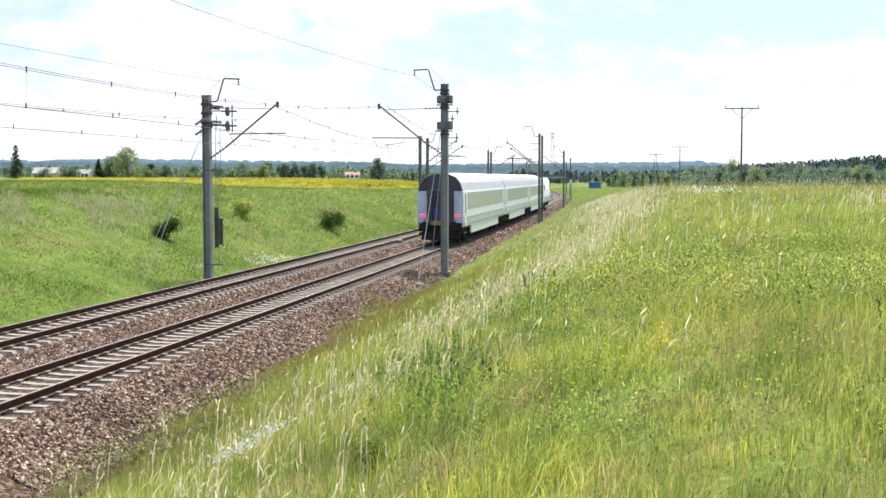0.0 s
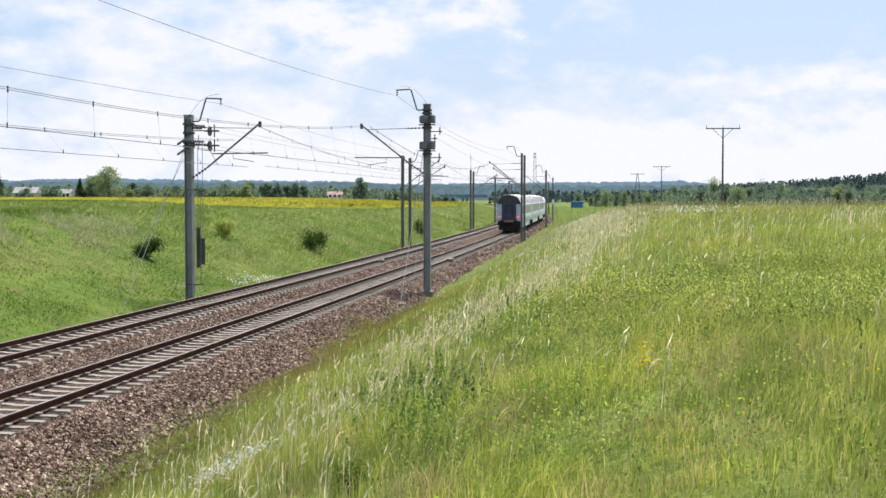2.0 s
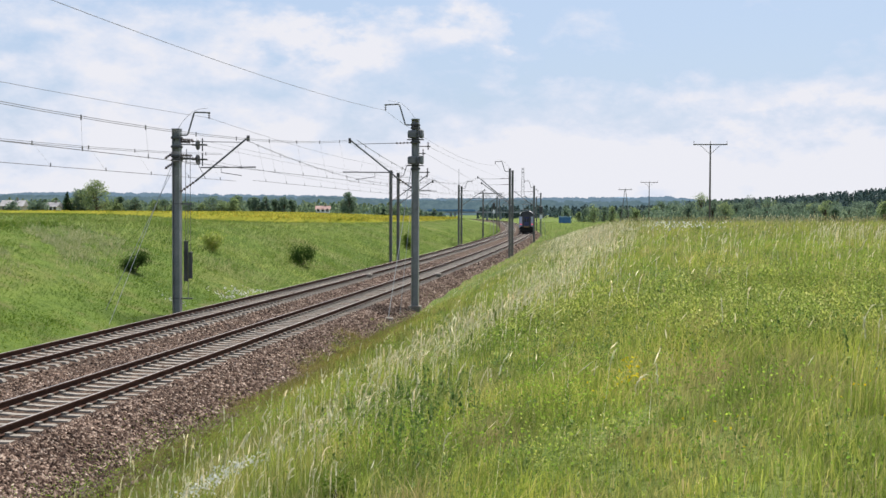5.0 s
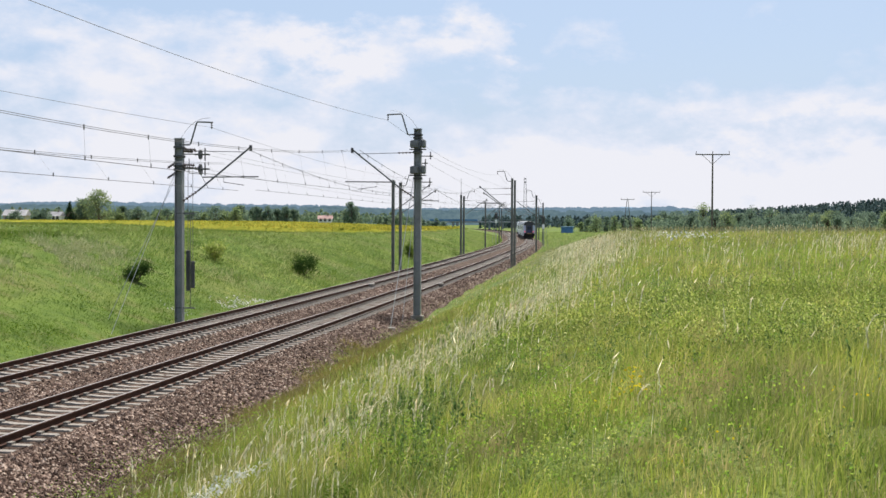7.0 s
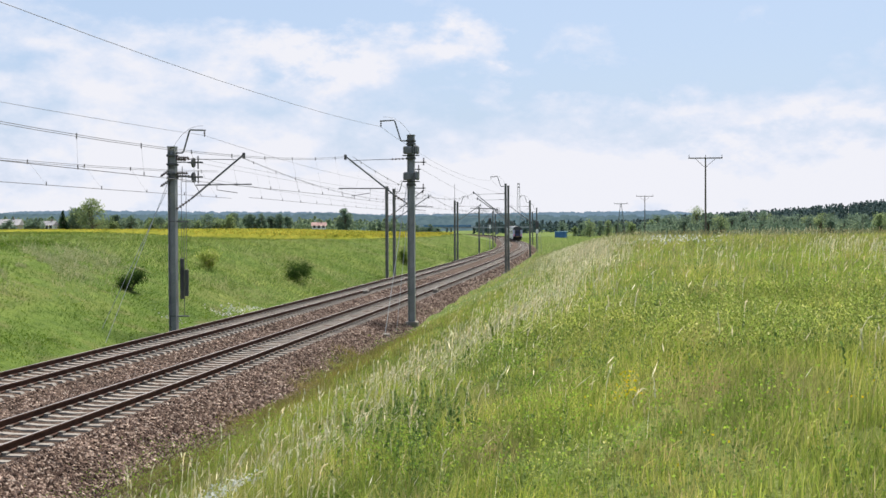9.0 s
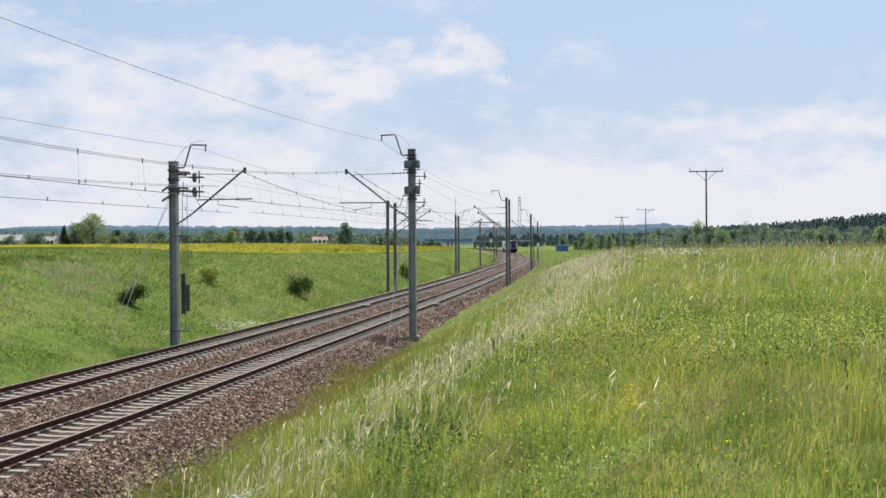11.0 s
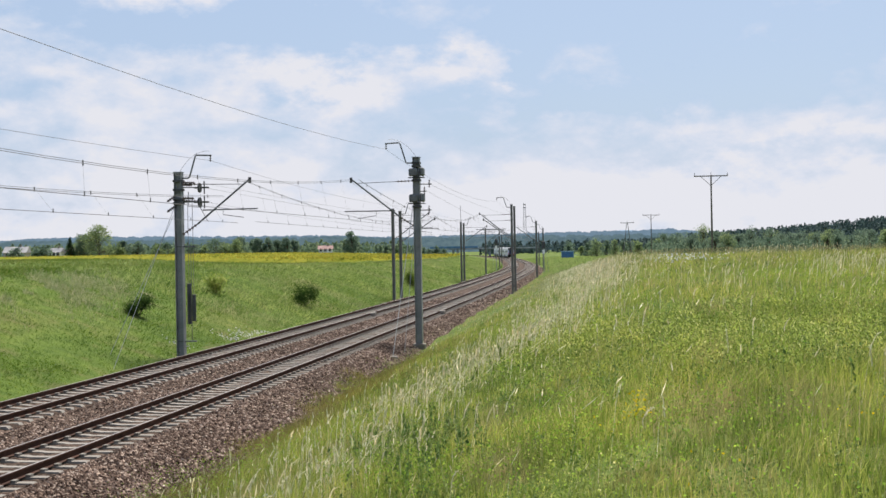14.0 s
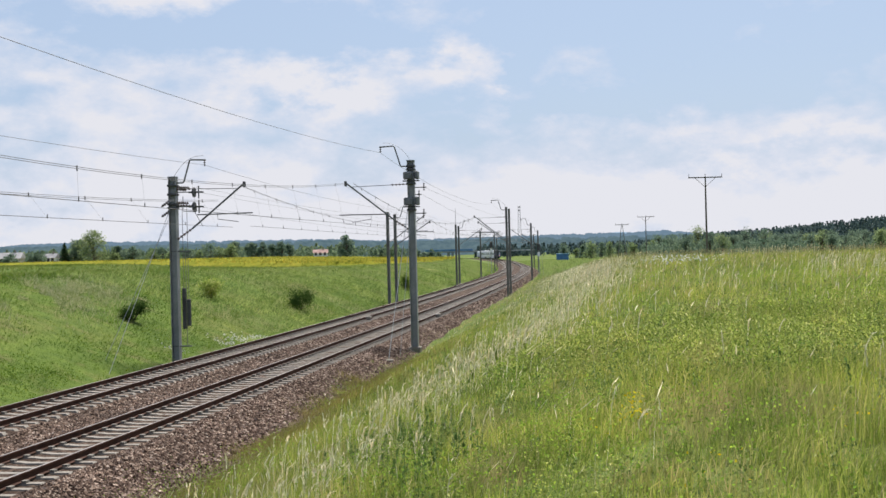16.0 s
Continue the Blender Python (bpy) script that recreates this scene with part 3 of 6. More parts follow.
def gravel_verge():
    """Stones spilt over the foot of the bank, thinning out into the grass."""
    ss, k = np.arange(-8, 46, 0.3), np.linspace(0, 1, 12)
    S, K = np.meshgrid(ss, k)
    S, K = S.ravel(), K.ravel()
    rng = np.random.default_rng(14)
    O = 2.95 + (meadow_edge(S) + 0.1 - 2.95).clip(0.1) * K
    v = on_line_array(S, O, 0 * S)
    v[:, 2] = np.maximum(terrain_so(S, O, v[:, 0], v[:, 1]), bed_height(O)) + 0.09 * np.sin(np.pi * K).clip(0) ** 0.5 - 0.02 + rng.normal(0, 0.012, len(S))
    ob = array_mesh("gravel_verge", v, grid_faces(len(ss), len(k)), MAT_BALLAST)
    tagged(ob, "brown gravel spilt over the foot of the bank", "gravel", kind="structure")
    n = 26000
    s = -6 + 50 * rng.random(n) ** 1.1
    o = 3.0 + (meadow_edge(s) + 0.7 - 3.0).clip(0.2) * rng.random(n) ** 1.15
    c = on_line_array(s, o, 0 * s)
    c[:, 2] = np.maximum(terrain_so(s, o, c[:, 0], c[:, 1]), bed_height(o)) + 0.05
    base = np.array([(1, 0, 0), (0, 1, 0), (-1, 0, 0), (0, -1, 0), (0, 0, 1)], float)
    v = (base[None] * rng.uniform(0.6, 1.35, (n, 5, 1)) + rng.normal(0, 0.22, (n, 5, 3))) * (rng.uniform(0.022, 0.052, n) * np.clip(s / 30, 1, 1.6))[:, None, None] + c[:, None]
    f = (np.array([(0, 1, 4), (1, 2, 4), (2, 3, 4), (3, 0, 4)])[None] + 5 * np.arange(n)[:, None, None]).reshape(-1, 3)
    tagged(array_mesh("verge_stones", v.reshape(-1, 3), f, MAT_STONE), "loose stones along the foot of the grassy bank", "stones", kind="stuff")


def patches(X, Y, scale, seed):
    r = np.random.default_rng(seed)
    v = 0
    for i in range(5):
        a, f = r.uniform(0, 6.28), scale * (1 + 0.7 * i)
        v = v + np.sin(f * (np.cos(a) * X + np.sin(a) * Y) + r.uniform(0, 6.28)) / (1 + 0.4 * i)
    return v / 2.2


def tufted(rng, X, Y, share, each):
    """Gathers a share of the places into tufts."""
    n = len(X)
    pick = rng.integers(0, n, max(1, int(n * share / each)))
    k = int(n * share)
    own = pick[rng.integers(0, len(pick), k)]
    r = rng.uniform(0.03, 0.13, len(pick))[rng.integers(0, len(pick), k)]
    X, Y = X.copy(), Y.copy()
    d = 1 + np.hypot(X[own], Y[own]) / 25
    X[:k], Y[:k] = X[own] + rng.normal(0, 1, k) * r * d, Y[own] + rng.normal(0, 1, k) * r * d
    return X, Y


def leafy_ground(X, Y):
    """How far low leafy herbs take over from the grass."""
    w = 0.5 * patches(X, Y, 0.55, 23) - 0.1
    for cx, cy, rx, ry in ((3.3, 19.0, 2.4, 5.0), (6.3, 18.0, 2.8, 5.0), (1.4, 21.0, 0.9, 2.6), (0.75, 8.6, 0.7, 1.1), (3.2, 12.6, 1.3, 1.6)):
        w = w + 0.8 * np.exp(-((X - cx) / rx) ** 2 - ((Y - cy) / ry) ** 2)
    return np.clip(w * (0.8 + 0.35 * patches(X, Y, 1.9, 24)), 0, 1) * (1 - smooth(26, 40, Y))


def make_meadow():
    rng = np.random.default_rng(11)
    for n, d0, d1, power, w0, w1, h0, h1, parts in ((190000, 4.6, 24, 0.72, 0.004, 0.009, 0.12, 0.50, 2), (160000, 20, 60, 0.75, 0.008, 0.018, 0.16, 0.52, 2), (120000, 55, 190, 0.8, 0.025, 0.06, 0.2, 0.5, 1)):
        X, Y = fan(rng, n, d0, d1, power)
        X, Y = tufted(rng, X, Y, 0.5, 26)
        s, o = to_line(X, Y)
        keep = (o > meadow_edge(s) + 0.9 - 0.9 * smooth(16, 32, s) + rng.exponential(1.0, n) * (1 - 0.75 * smooth(16, 32, s)) * (1.5 + 0.8 * patches(X, Y, 1.3, 61)).clip(0.3, 2.2)) & (o < 90) & (rng.random(n) < 0.8 + 0.35 * patches(X, Y, 2.3, 71))
        X, Y, s, o = X[keep], Y[keep], s[keep], o[keep]
        z = terrain_so(s, o, X, Y)
        m = len(X)
        tall = 0.72 + 0.36 * patches(X, Y, 0.9, 5) + 0.26 * patches(X, Y, 3.1, 8) - 0.14 * leafy_ground(X, Y)
        tall = tall * (0.4 + 0.6 * smooth(3 + 1.5 * smooth(30, 55, s), 8.5 + 3 * smooth(30, 55, s), o))
        h = rng.uniform(h0, h1, m) * np.clip(tall, 0.25, 1.15)
        blades("meadow_grass", np.stack([X, Y, z - 0.02], 1), h, rng.uniform(w0, w1, m), rng.uniform(0.05, 0.8, m), MAT_GRASS, "tall uncut green meadow grass on the cutting's edge", parts, 3)
    # round about, on the brow of the meadow
    n = 60000
    d, a = 0.7 + 13 * np.sqrt(rng.random(n)), rng.uniform(0, 2 * np.pi, n)
    X, Y = tufted(rng, d * np.sin(a), d * np.cos(a), 0.5, 20)
    s, o = to_line(X, Y)
    k = (np.abs(np.arctan2(X, Y)) > 0.42) & (o > meadow_edge(s) + 0.3)
    X, Y, s, o = X[k], Y[k], s[k], o[k]
    m = len(X)
    blades("brow_grass", np.stack([X, Y, terrain_so(s, o, X, Y) - 0.02], 1), rng.uniform(0.1, 0.42, m), rng.uniform(0.006, 0.014, m), rng.uniform(0.1, 0.9, m), MAT_GRASS, "tall green grass on the brow of the meadow", 1, 13)
    # bleached grass along the shoulder above the ballast, and in drifts
    n = 23000
    s = -4 + 185 * rng.random(n) ** 1.5
    o = np.interp(s, [-4, 2, 6, 9, 12, 22, 36, 60, 100, 180], [9.2, 9.0, 8.8, 8.8, 9.0, 9.8, 10.2, 9.6, 8.4, 6.8]) + rng.normal(0, 1, n) * np.interp(s, [0, 30, 60, 120], [1.3, 1.4, 2.6, 3.2])
    v = on_line_array(s, o, 0 * s)
    X, Y = tufted(rng, v[:, 0], v[:, 1], 0.5, 20)
    s, o = to_line(X, Y)
    k = (patches(X, Y, 0.9, 27) + rng.normal(0, 0.25, n) + 0.45 * smooth(30, 70, s) > 0.15) & (o > meadow_edge(s) + 2.3 + 0.5 * np.sin(s * 0.5)) & (np.hypot(X, Y) > 5) & (np.abs(np.arctan2(X, Y)) < 0.42)
    X, Y, s, o = X[k], Y[k], s[k], o[k]
    m = len(X)
    size = np.clip(np.hypot(X, Y) / 17, 0.35, 5)
    blades("bleached_grass", np.stack([X, Y, terrain_so(s, o, X, Y) - 0.02], 1), rng.uniform(0.2, 0.52, m) * (0.4 + 0.6 * smooth(4, 10, o)), rng.uniform(0.005, 0.011, m) * size, rng.uniform(0.05, 0.8, m), MAT_TAN, "soft bleached tan grass on the shoulder above the ballast", 1, 7)
    # drier grass on the flat ground by the hut, and on the field beyond the far slope
    n = 46000
    s, o = 170 + 330 * rng.random(n), 3.2 + 75 * rng.random(n) ** 1.5
    v = on_line_array(s, o, 0 * s)
    v[:, 2] = terrain_so(s, o, v[:, 0], v[:, 1]) - 0.02
    blades("verge_grass", v, rng.uniform(0.15, 0.45, n), rng.uniform(0.08, 0.2, n), rng.uniform(0.2, 1.3, n), MAT_PALESLOPE, "dry pale green grass on the verge beyond the meadow", 1, 9)
    n = 70000
    s, o = 40 + 380 * rng.random(n), -18 - 110 * rng.random(n) ** 1.5
    v = on_line_array(s, o, 0 * s)
    v[:, 2] = terrain_so(s, o, v[:, 0], v[:, 1]) - 0.02
    blades("field_grass", v, rng.uniform(0.15, 0.42, n), rng.uniform(0.06, 0.16, n) * np.clip(s / 150, 0.6, 2), rng.uniform(0.2, 1.3, n), MAT_FIELD, "dull green grass of the field beyond the far slope", 1, 10)


def make_slope_grass():
    rng = np.random.default_rng(12)
    n = 300000
    s = 22 + 330 * rng.random(n) ** 1.5
    o = -6.9 - 24 * rng.random(n) ** 1.15
    v = on_line_array(s, o, 0 * s)
    v[:, 2] = terrain_so(s, o, v[:, 0], v[:, 1]) - 0.02
    k = rng.random(n) > 0.6 * smooth(65, 110, s)
    s, o, v, n = s[k], o[k], v[k], k.sum()
    size = np.clip(s / 60, 0.8, 3)
    h = rng.uniform(0.08, 0.24, n) * (0.8 + 0.4 * patches(v[:, 0], v[:, 1], 0.6, 6)) * (0.75 + 0.25 * smooth(-7.0, -9.5, o))
    blades("slope_grass", v, h, rng.uniform(0.018, 0.042, n) * size, rng.uniform(0.4, 1.7, n), MAT_SLOPE, "lush green grass on the far cutting slope", 1, 4)
    # dry straw-coloured grass at the top of the slope
    n = 14000
    s, o = rng.normal(46, 7, n), rng.normal(-16.0, 1.8, n)
    v = on_line_array(s, o, 0 * s)
    v[:, 2] = terrain_so(s, o, v[:, 0], v[:, 1])
    k = patches(v[:, 0], v[:, 1], 0.8, 16) > -0.2
    v, n = v[k], k.sum()
    blades("dry_slope_grass", v, rng.uniform(0.18, 0.36, n), rng.uniform(0.012, 0.028, n), rng.uniform(0.2, 1.0, n), MAT_TAN, "straw-coloured dry grass at the top of the slope", 1, 5)
    # leafy clumps low on the slope
    c = []
    for i in range(560):
        ss, oo = 24 + 150 * rng.random() ** 1.5, -7.1 - 12 * rng.random() ** 1.4
        q = on_line(ss, oo)
        r = rng.uniform(0.15, 0.45)
        m = 34
        c.append(rng.normal(size=(m, 3)) * (r, r, 0.10) + (q.x, q.y, height(q.x, q.y) + rng.uniform(0.18, 0.34)))
    v, f = leaf_cloud(np.concatenate(c), 0.075, rng)
    tagged(array_mesh("slope_weeds", v, f, MAT_SLOPEWEED), "pale green leafy weeds on the far slope", "weeds", kind="stuff")


def flat_leaves(centres, size, rng, tilt=0.55):
    """Leaflets that mostly face the sky."""
    n = len(centres)
    a, b = rng.uniform(0, 6.28, n), rng.normal(size=(n, 2)) * tilt
    u = np.stack([np.cos(a), np.sin(a), b[:, 0]], 1)
    w = np.stack([-np.sin(a), np.cos(a), b[:, 1]], 1)
    size = (np.asarray(size) * rng.uniform(0.55, 1.35, n))[:, None]
    v = np.stack([centres - u * size * 0.5, centres + w * size * 0.34, centres + u * size * 0.5, centres - w * size * 0.34], 1)
    return v.reshape(-1, 3), (np.arange(4)[None] + 4 * np.arange(n)[:, None])


def make_herbs():
    """Low leafy plants in patches between the grass."""
    rng = np.random.default_rng(19)
    for name, n, material, low, shift in (("meadow_herbs", 18000, MAT_HERB, 0.30, 0.0), ("dark_meadow_herbs", 8000, MAT_DARKHERB, 0.16, 0.25)):
        X, Y = fan(rng, n, 5.2, 55, 0.85)
        s, o = to_line(X, Y)
        k = (o > meadow_edge(s) + 3.2) & (leafy_ground(X + 3 * shift, Y) + rng.normal(0, 0.16, n) > 0.46 - shift)
        X, Y, s, o = X[k], Y[k], s[k], o[k]
        m, each = len(X), 44
        d = np.hypot(X, Y)
        r = rng.uniform(0.03, 0.095, m) * np.clip(d / 14, 0.9, 2.2)
        top = terrain_so(s, o, X, Y) + rng.uniform(low, low + 0.2, m) * np.clip(0.85 + 0.3 * patches(X, Y, 0.9, 5), 0.5, 1.1)
        q = rng.normal(size=(m, each, 3)) * np.stack([r, r, 0 * r + 0.055], 1)[:, None]
        c = np.stack([X, Y, top], 1)[:, None] + q
        c[..., 2] -= 1.2 * (q[..., 0] ** 2 + q[..., 1] ** 2) / r[:, None] * 0.4
        v, f = flat_leaves(c.reshape(-1, 3), np.repeat(0.009 + 0.00082 * d, each), rng, 0.9)
        tagged(array_mesh(name, v, f, material), "low leafy yellow-green herbs in patches in the meadow" if shift == 0 else "darker leafy herbs low in the meadow grass", "herbs", kind="stuff")


def leafy_stems(name, X, Y, h, material, label, seed, leaf=0.045):
    """Upright stalks set with leaves all the way up."""
    rng = np.random.default_rng(seed)
    s, o = to_line(X, Y)
    n, m = len(X), 26
    base = np.stack([X, Y, terrain_so(s, o, X, Y)], 1)
    lean = rng.normal(size=(n, 2)) * 0.12
    k = np.linspace(0.15, 1, m)[None, :] * np.ones((n, 1))
    c = base[:, None] + np.stack([lean[:, :1] * h[:, None] * k, lean[:, 1:] * h[:, None] * k, h[:, None] * k], -1)
    a = rng.uniform(0, 6.28, (n, m))
    out = (0.05 * (1.15 - k))[..., None]
    c = c + np.stack([np.cos(a), np.sin(a), 0 * a], -1) * out
    v, f = flat_leaves(c.reshape(-1, 3), np.repeat(leaf * (0.8 + 0.02 * np.hypot(X, Y)), m), rng, 0.9)
    top = base + np.stack([lean[:, 0] * h, lean[:, 1] * h, h], 1)
    sd = np.array([0.003, 0, 0])
    st = np.stack([base - sd, base + sd, top + sd, top - sd], 1).reshape(-1, 3)
    tagged(array_mesh(name, np.concatenate([v, st]), np.concatenate([f, np.arange(4 * n).reshape(n, 4) + len(v)]), material), label, "weeds", kind="stuff")


def make_stems():
    rng = np.random.default_rng(83)
    X, Y = [], []
    for x, y, r, k in ((-0.28, 11.1, 0.4, 40), (-0.5, 14.1, 0.4, 30), (-0.15, 12.4, 0.35, 24), (1.1, 19.2, 0.35, 6), (0.2, 15.5, 0.5, 8), (3.0, 10.5, 0.8, 6), (6.5, 17, 1.5, 10), (8.2, 24, 2.0, 12)):
        X.append(rng.normal(x, r, k)), Y.append(rng.normal(y, r * 1.5, k))
    X, Y = np.concatenate(X), np.concatenate(Y)
    leafy_stems("grey_green_weeds", X, Y, rng.uniform(0.25, 0.5, len(X)), MAT_DARKHERB, "upright dark grey-green leafy weeds in the meadow", 84, 0.03)
    X, Y = rng.normal(1.25, 0.3, 12), rng.normal(20.0, 0.6, 12)
    leafy_stems("bright_weeds", X, Y, rng.uniform(0.3, 0.48, 12), MAT_HERB, "bright yellow-green leafy weed standing in the meadow", 85, 0.06)
    # small green plants rooted in the gravel
    n = 230
    s = 3 + 40 * rng.random(n) ** 1.2
    o = meadow_edge(s) - 0.55 + 1.1 * rng.random(n)
    k = patches(s, o * 2, 0.9, 86) > 0.1
    v = on_line_array(s[k], o[k], 0 * s[k])
    s2, o2 = s[k], o[k]
    v[:, 2] = np.maximum(terrain_so(s2, o2, v[:, 0], v[:, 1]), bed_height(o2)) + 0.05
    bright = on_line(31.6, 2.95, -0.62)
    v = np.concatenate([v, np.array(bright)[None] + rng.normal(size=(9, 3)) * (0.12, 0.2, 0.02)])
    c = v[:, None] + rng.normal(size=(len(v), 26, 3)) * (0.09, 0.09, 0.03)
    a, f = flat_leaves(c.reshape(-1, 3), 0.032, rng)
    tagged(array_mesh("gravel_plants", a, f, MAT_HERB), "small fresh green plants rooted in the gravel", "weeds", kind="stuff")


def seed_stems(name, X, Y, h, label, seed, width=1.0, material=None):
    """Pale nodding panicles on thin stalks."""
    rng = np.random.default_rng(seed)
    s, o = to_line(X, Y)
    z = terrain_so(s, o, X, Y)
    n = len(X)
    base = np.stack([X, Y, z], 1)
    la = rng.uniform(0, 6.28, n)
    bend = np.stack([np.cos(la) + 0.5, np.sin(la), 0 * la], 1) * (h * rng.uniform(0.05, 0.3, n))[:, None]
    neck = base + 0.5 * bend + np.array([0, 0, 1.0]) * (h * 0.78)[:, None]
    tip = base + 1.25 * bend + np.array([0, 0, 1.0]) * h[:, None]
    mid = (neck + tip) / 2
    fa = rng.uniform(0, 3.14, n)
    sd = np.stack([np.cos(fa), np.sin(fa), 0 * fa], 1)
    d = np.hypot(X, Y)
    r = (width * np.clip(0.00042 * d, 0.0035, 0.011) * rng.uniform(0.5, 1.1, n))[:, None]
    sd2 = np.stack([-np.sin(fa), np.cos(fa), 0 * fa], 1)
    t = np.clip(0.0002 * d, 0.0015, 0.006)[:, None]
    v = np.stack([neck, mid - r * sd, mid + r * sd, tip, mid - r * sd2, mid + r * sd2, base - t * sd, base + t * sd], 1)
    f = np.array([(0, 2, 1), (1, 2, 3), (0, 5, 4), (4, 5, 3), (6, 7, 0)])
    fs = (f[None] + 8 * np.arange(n)[:, None, None]).reshape(-1, 3)
    tagged(array_mesh(name, v.reshape(-1, 3), fs, material or MAT_SEED), label, "grass", kind="stuff")


def plumes(name, X, Y, h, label, seed):
    """Nodding brushes: slender spikelets laid along the bent top of each stalk."""
    rng = np.random.default_rng(seed)
    s, o = to_line(X, Y)
    n, m = len(X), 18
    d = np.hypot(X, Y)
    up = np.array([0, 0, 1.0])
    base = np.stack([X, Y, terrain_so(s, o, X, Y)], 1)
    la = rng.uniform(0, 6.28, n)
    lean = np.stack([np.cos(la) + 0.7, np.sin(la), 0 * la], 1)
    k = np.linspace(0, 1, m)[None, :, None]
    long = rng.uniform(0.10, 0.20, n)[:, None, None]
    droop = rng.uniform(0.05, 0.5, n)[:, None, None]
    top = base + up * h[:, None] + lean * (0.12 * h)[:, None]
    c = top[:, None] + lean[:, None] * long * 0.25 * k ** 1.5 + up * long * (1.05 * k - droop * k ** 2)
    axis = lean[:, None] * 0.3 * k ** 0.5 + up * (1.05 - 2 * droop * k) + rng.normal(size=(n, m, 3)) * 0.28
    axis /= np.linalg.norm(axis, axis=2)[..., None]
    wide = np.cross(axis, rng.normal(size=(n, m, 3)))
    wide /= np.linalg.norm(wide, axis=2)[..., None]
    half = (0.15 * long) * rng.uniform(0.7, 1.2, (n, m, 1))
    w = np.clip(0.00055 * d, 0.0035, 0.013)[:, None, None] * (1.15 - 0.6 * k)
    v = np.stack([c - axis * half, c + wide * w, c + axis * half, c - wide * w], 2).reshape(-1, 3)
    b = np.arange(len(v)).reshape(-1, 4)
    side = np.stack([-np.sin(la), np.cos(la), 0 * la], 1) * np.clip(0.00012 * d, 0.001, 0.004)[:, None]
    st = np.stack([base - side, base + side, top + side, top - side], 1).reshape(-1, 3)
    f = np.concatenate([b, np.arange(4 * n).reshape(n, 4) + len(v)])
    tagged(array_mesh(name, np.concatenate([v, st]), f, MAT_SEED), label, "grass", kind="stuff")


def make_seed_heads():
    rng = np.random.default_rng(21)
    n = 7000
    s = -4 + 125 * rng.random(n) ** 1.25
    o = np.interp(s, [-4, 2, 6, 12, 22, 36, 60, 120], [9.3, 9.2, 9.2, 9.8, 10.8, 11.4, 10.8, 8.2]) + rng.normal(0, 1.1, n)
    v = on_line_array(s, o, 0 * s)
    k = (patches(v[:, 0], v[:, 1], 0.8, 9) + rng.normal(0, 0.35, n) > -0.1) & (np.hypot(v[:, 0], v[:, 1]) > 5) & (np.abs(np.arctan2(v[:, 0], v[:, 1])) < 0.45) & (o > 3.9)
    v = v[k]
    seed_stems("pale_grass_fringe", v[:, 0], v[:, 1], rng.uniform(0.28, 0.62, len(v)) * (0.5 + 0.5 * smooth(4, 9, to_line(v[:, 0], v[:, 1])[1])), "pale silky seed heads of grass along the ballast edge", 31)
    X, Y = fan(rng, 1500, 7.0, 60, 0.8)
    s, o = to_line(X, Y)
    k = (o > 6) & (patches(X, Y, 0.8, 14) + rng.normal(0, 0.25, len(X)) > 0.25)
    seed_stems("scattered_seed_heads", X[k], Y[k], rng.uniform(0.3, 0.68, k.sum()), "scattered pale seed heads over the meadow grass", 32, 1.5)
    for n, wide, seed in ((1900, 0.55, 48), (1100, 1.4, 46)):
        s = -4 + 66 * rng.random(n) ** 1.15
        o = np.interp(s, [-3, 2, 6, 9, 12, 14, 22, 29, 36, 60], [9.3, 9.3, 9.2, 9.4, 9.9, 10.3, 11.0, 11.5, 11.8, 11.6]) + rng.normal(0, 1, n) * wide
        v = on_line_array(s, o, 0 * s)
        k = (patches(v[:, 0], v[:, 1], 1.4, 47) + rng.normal(0, 0.3, n) > 0.0) & (np.hypot(v[:, 0], v[:, 1]) > 6) & (np.abs(np.arctan2(v[:, 0], v[:, 1])) < 0.42)
        plumes("nodding_plumes", v[k, 0], v[k, 1], rng.uniform(0.28, 0.58, k.sum()), "cream nodding plumes of grass above the ballast", seed)
    for x, y, r, n in ((13.9, 40.1, 1.2, 110), (21.2, 73.5, 2.0, 90), (9.4, 31.0, 1.4, 60), (12.5, 33, 1.6, 60)):
        plumes("plume_clump", rng.normal(x, r, n), rng.normal(y, r * 1.6, n), rng.uniform(0.4, 0.62, n), "clump of pale plumes standing over the meadow grass", int(x * 10))
    X, Y = fan(rng, 800, 7.0, 40, 0.8)
    s, o = to_line(X, Y)
    k = (o > 9) & (patches(X, Y, 0.8, 49) + rng.normal(0, 0.25, len(X)) > 0.35)
    plumes("scattered_plumes", X[k], Y[k], rng.uniform(0.35, 0.6, k.sum()), "scattered cream plumes in the meadow grass", 50)
    X, Y = fan(rng, 21000, 9, 115, 0.85)
    s, o = to_line(X, Y)
    k = (o > meadow_edge(s) + 8) & (patches(X, Y, 0.5, 15) + rng.normal(0, 0.3, len(X)) + 0.6 * smooth(22, 60, Y) - 1.2 * leafy_ground(X, Y) > 0.1)
    seed_stems("flowering_grass", X[k], Y[k], rng.uniform(0.32, 0.62, k.sum()), "thin brownish flowering grass heads over the meadow", 35, 1.1, MAT_HAZE)
    # a fringe of brownish heads on the skyline of the meadow
    X, Y = rng.uniform(6, 46, 1300), rng.uniform(55, 125, 1300)
    k = patches(X, Y, 0.35, 44) > -0.15
    seed_stems("skyline_seed_heads", X[k], Y[k], rng.uniform(0.4, 0.75, k.sum()), "brownish seed heads along the brow of the meadow", 34, 0.9, MAT_TAN)
    # dry, short, straw-coloured grass along the foot and crest of the slope
    n = 34000
    s = 1 + 260 * rng.random(n) ** 1.6
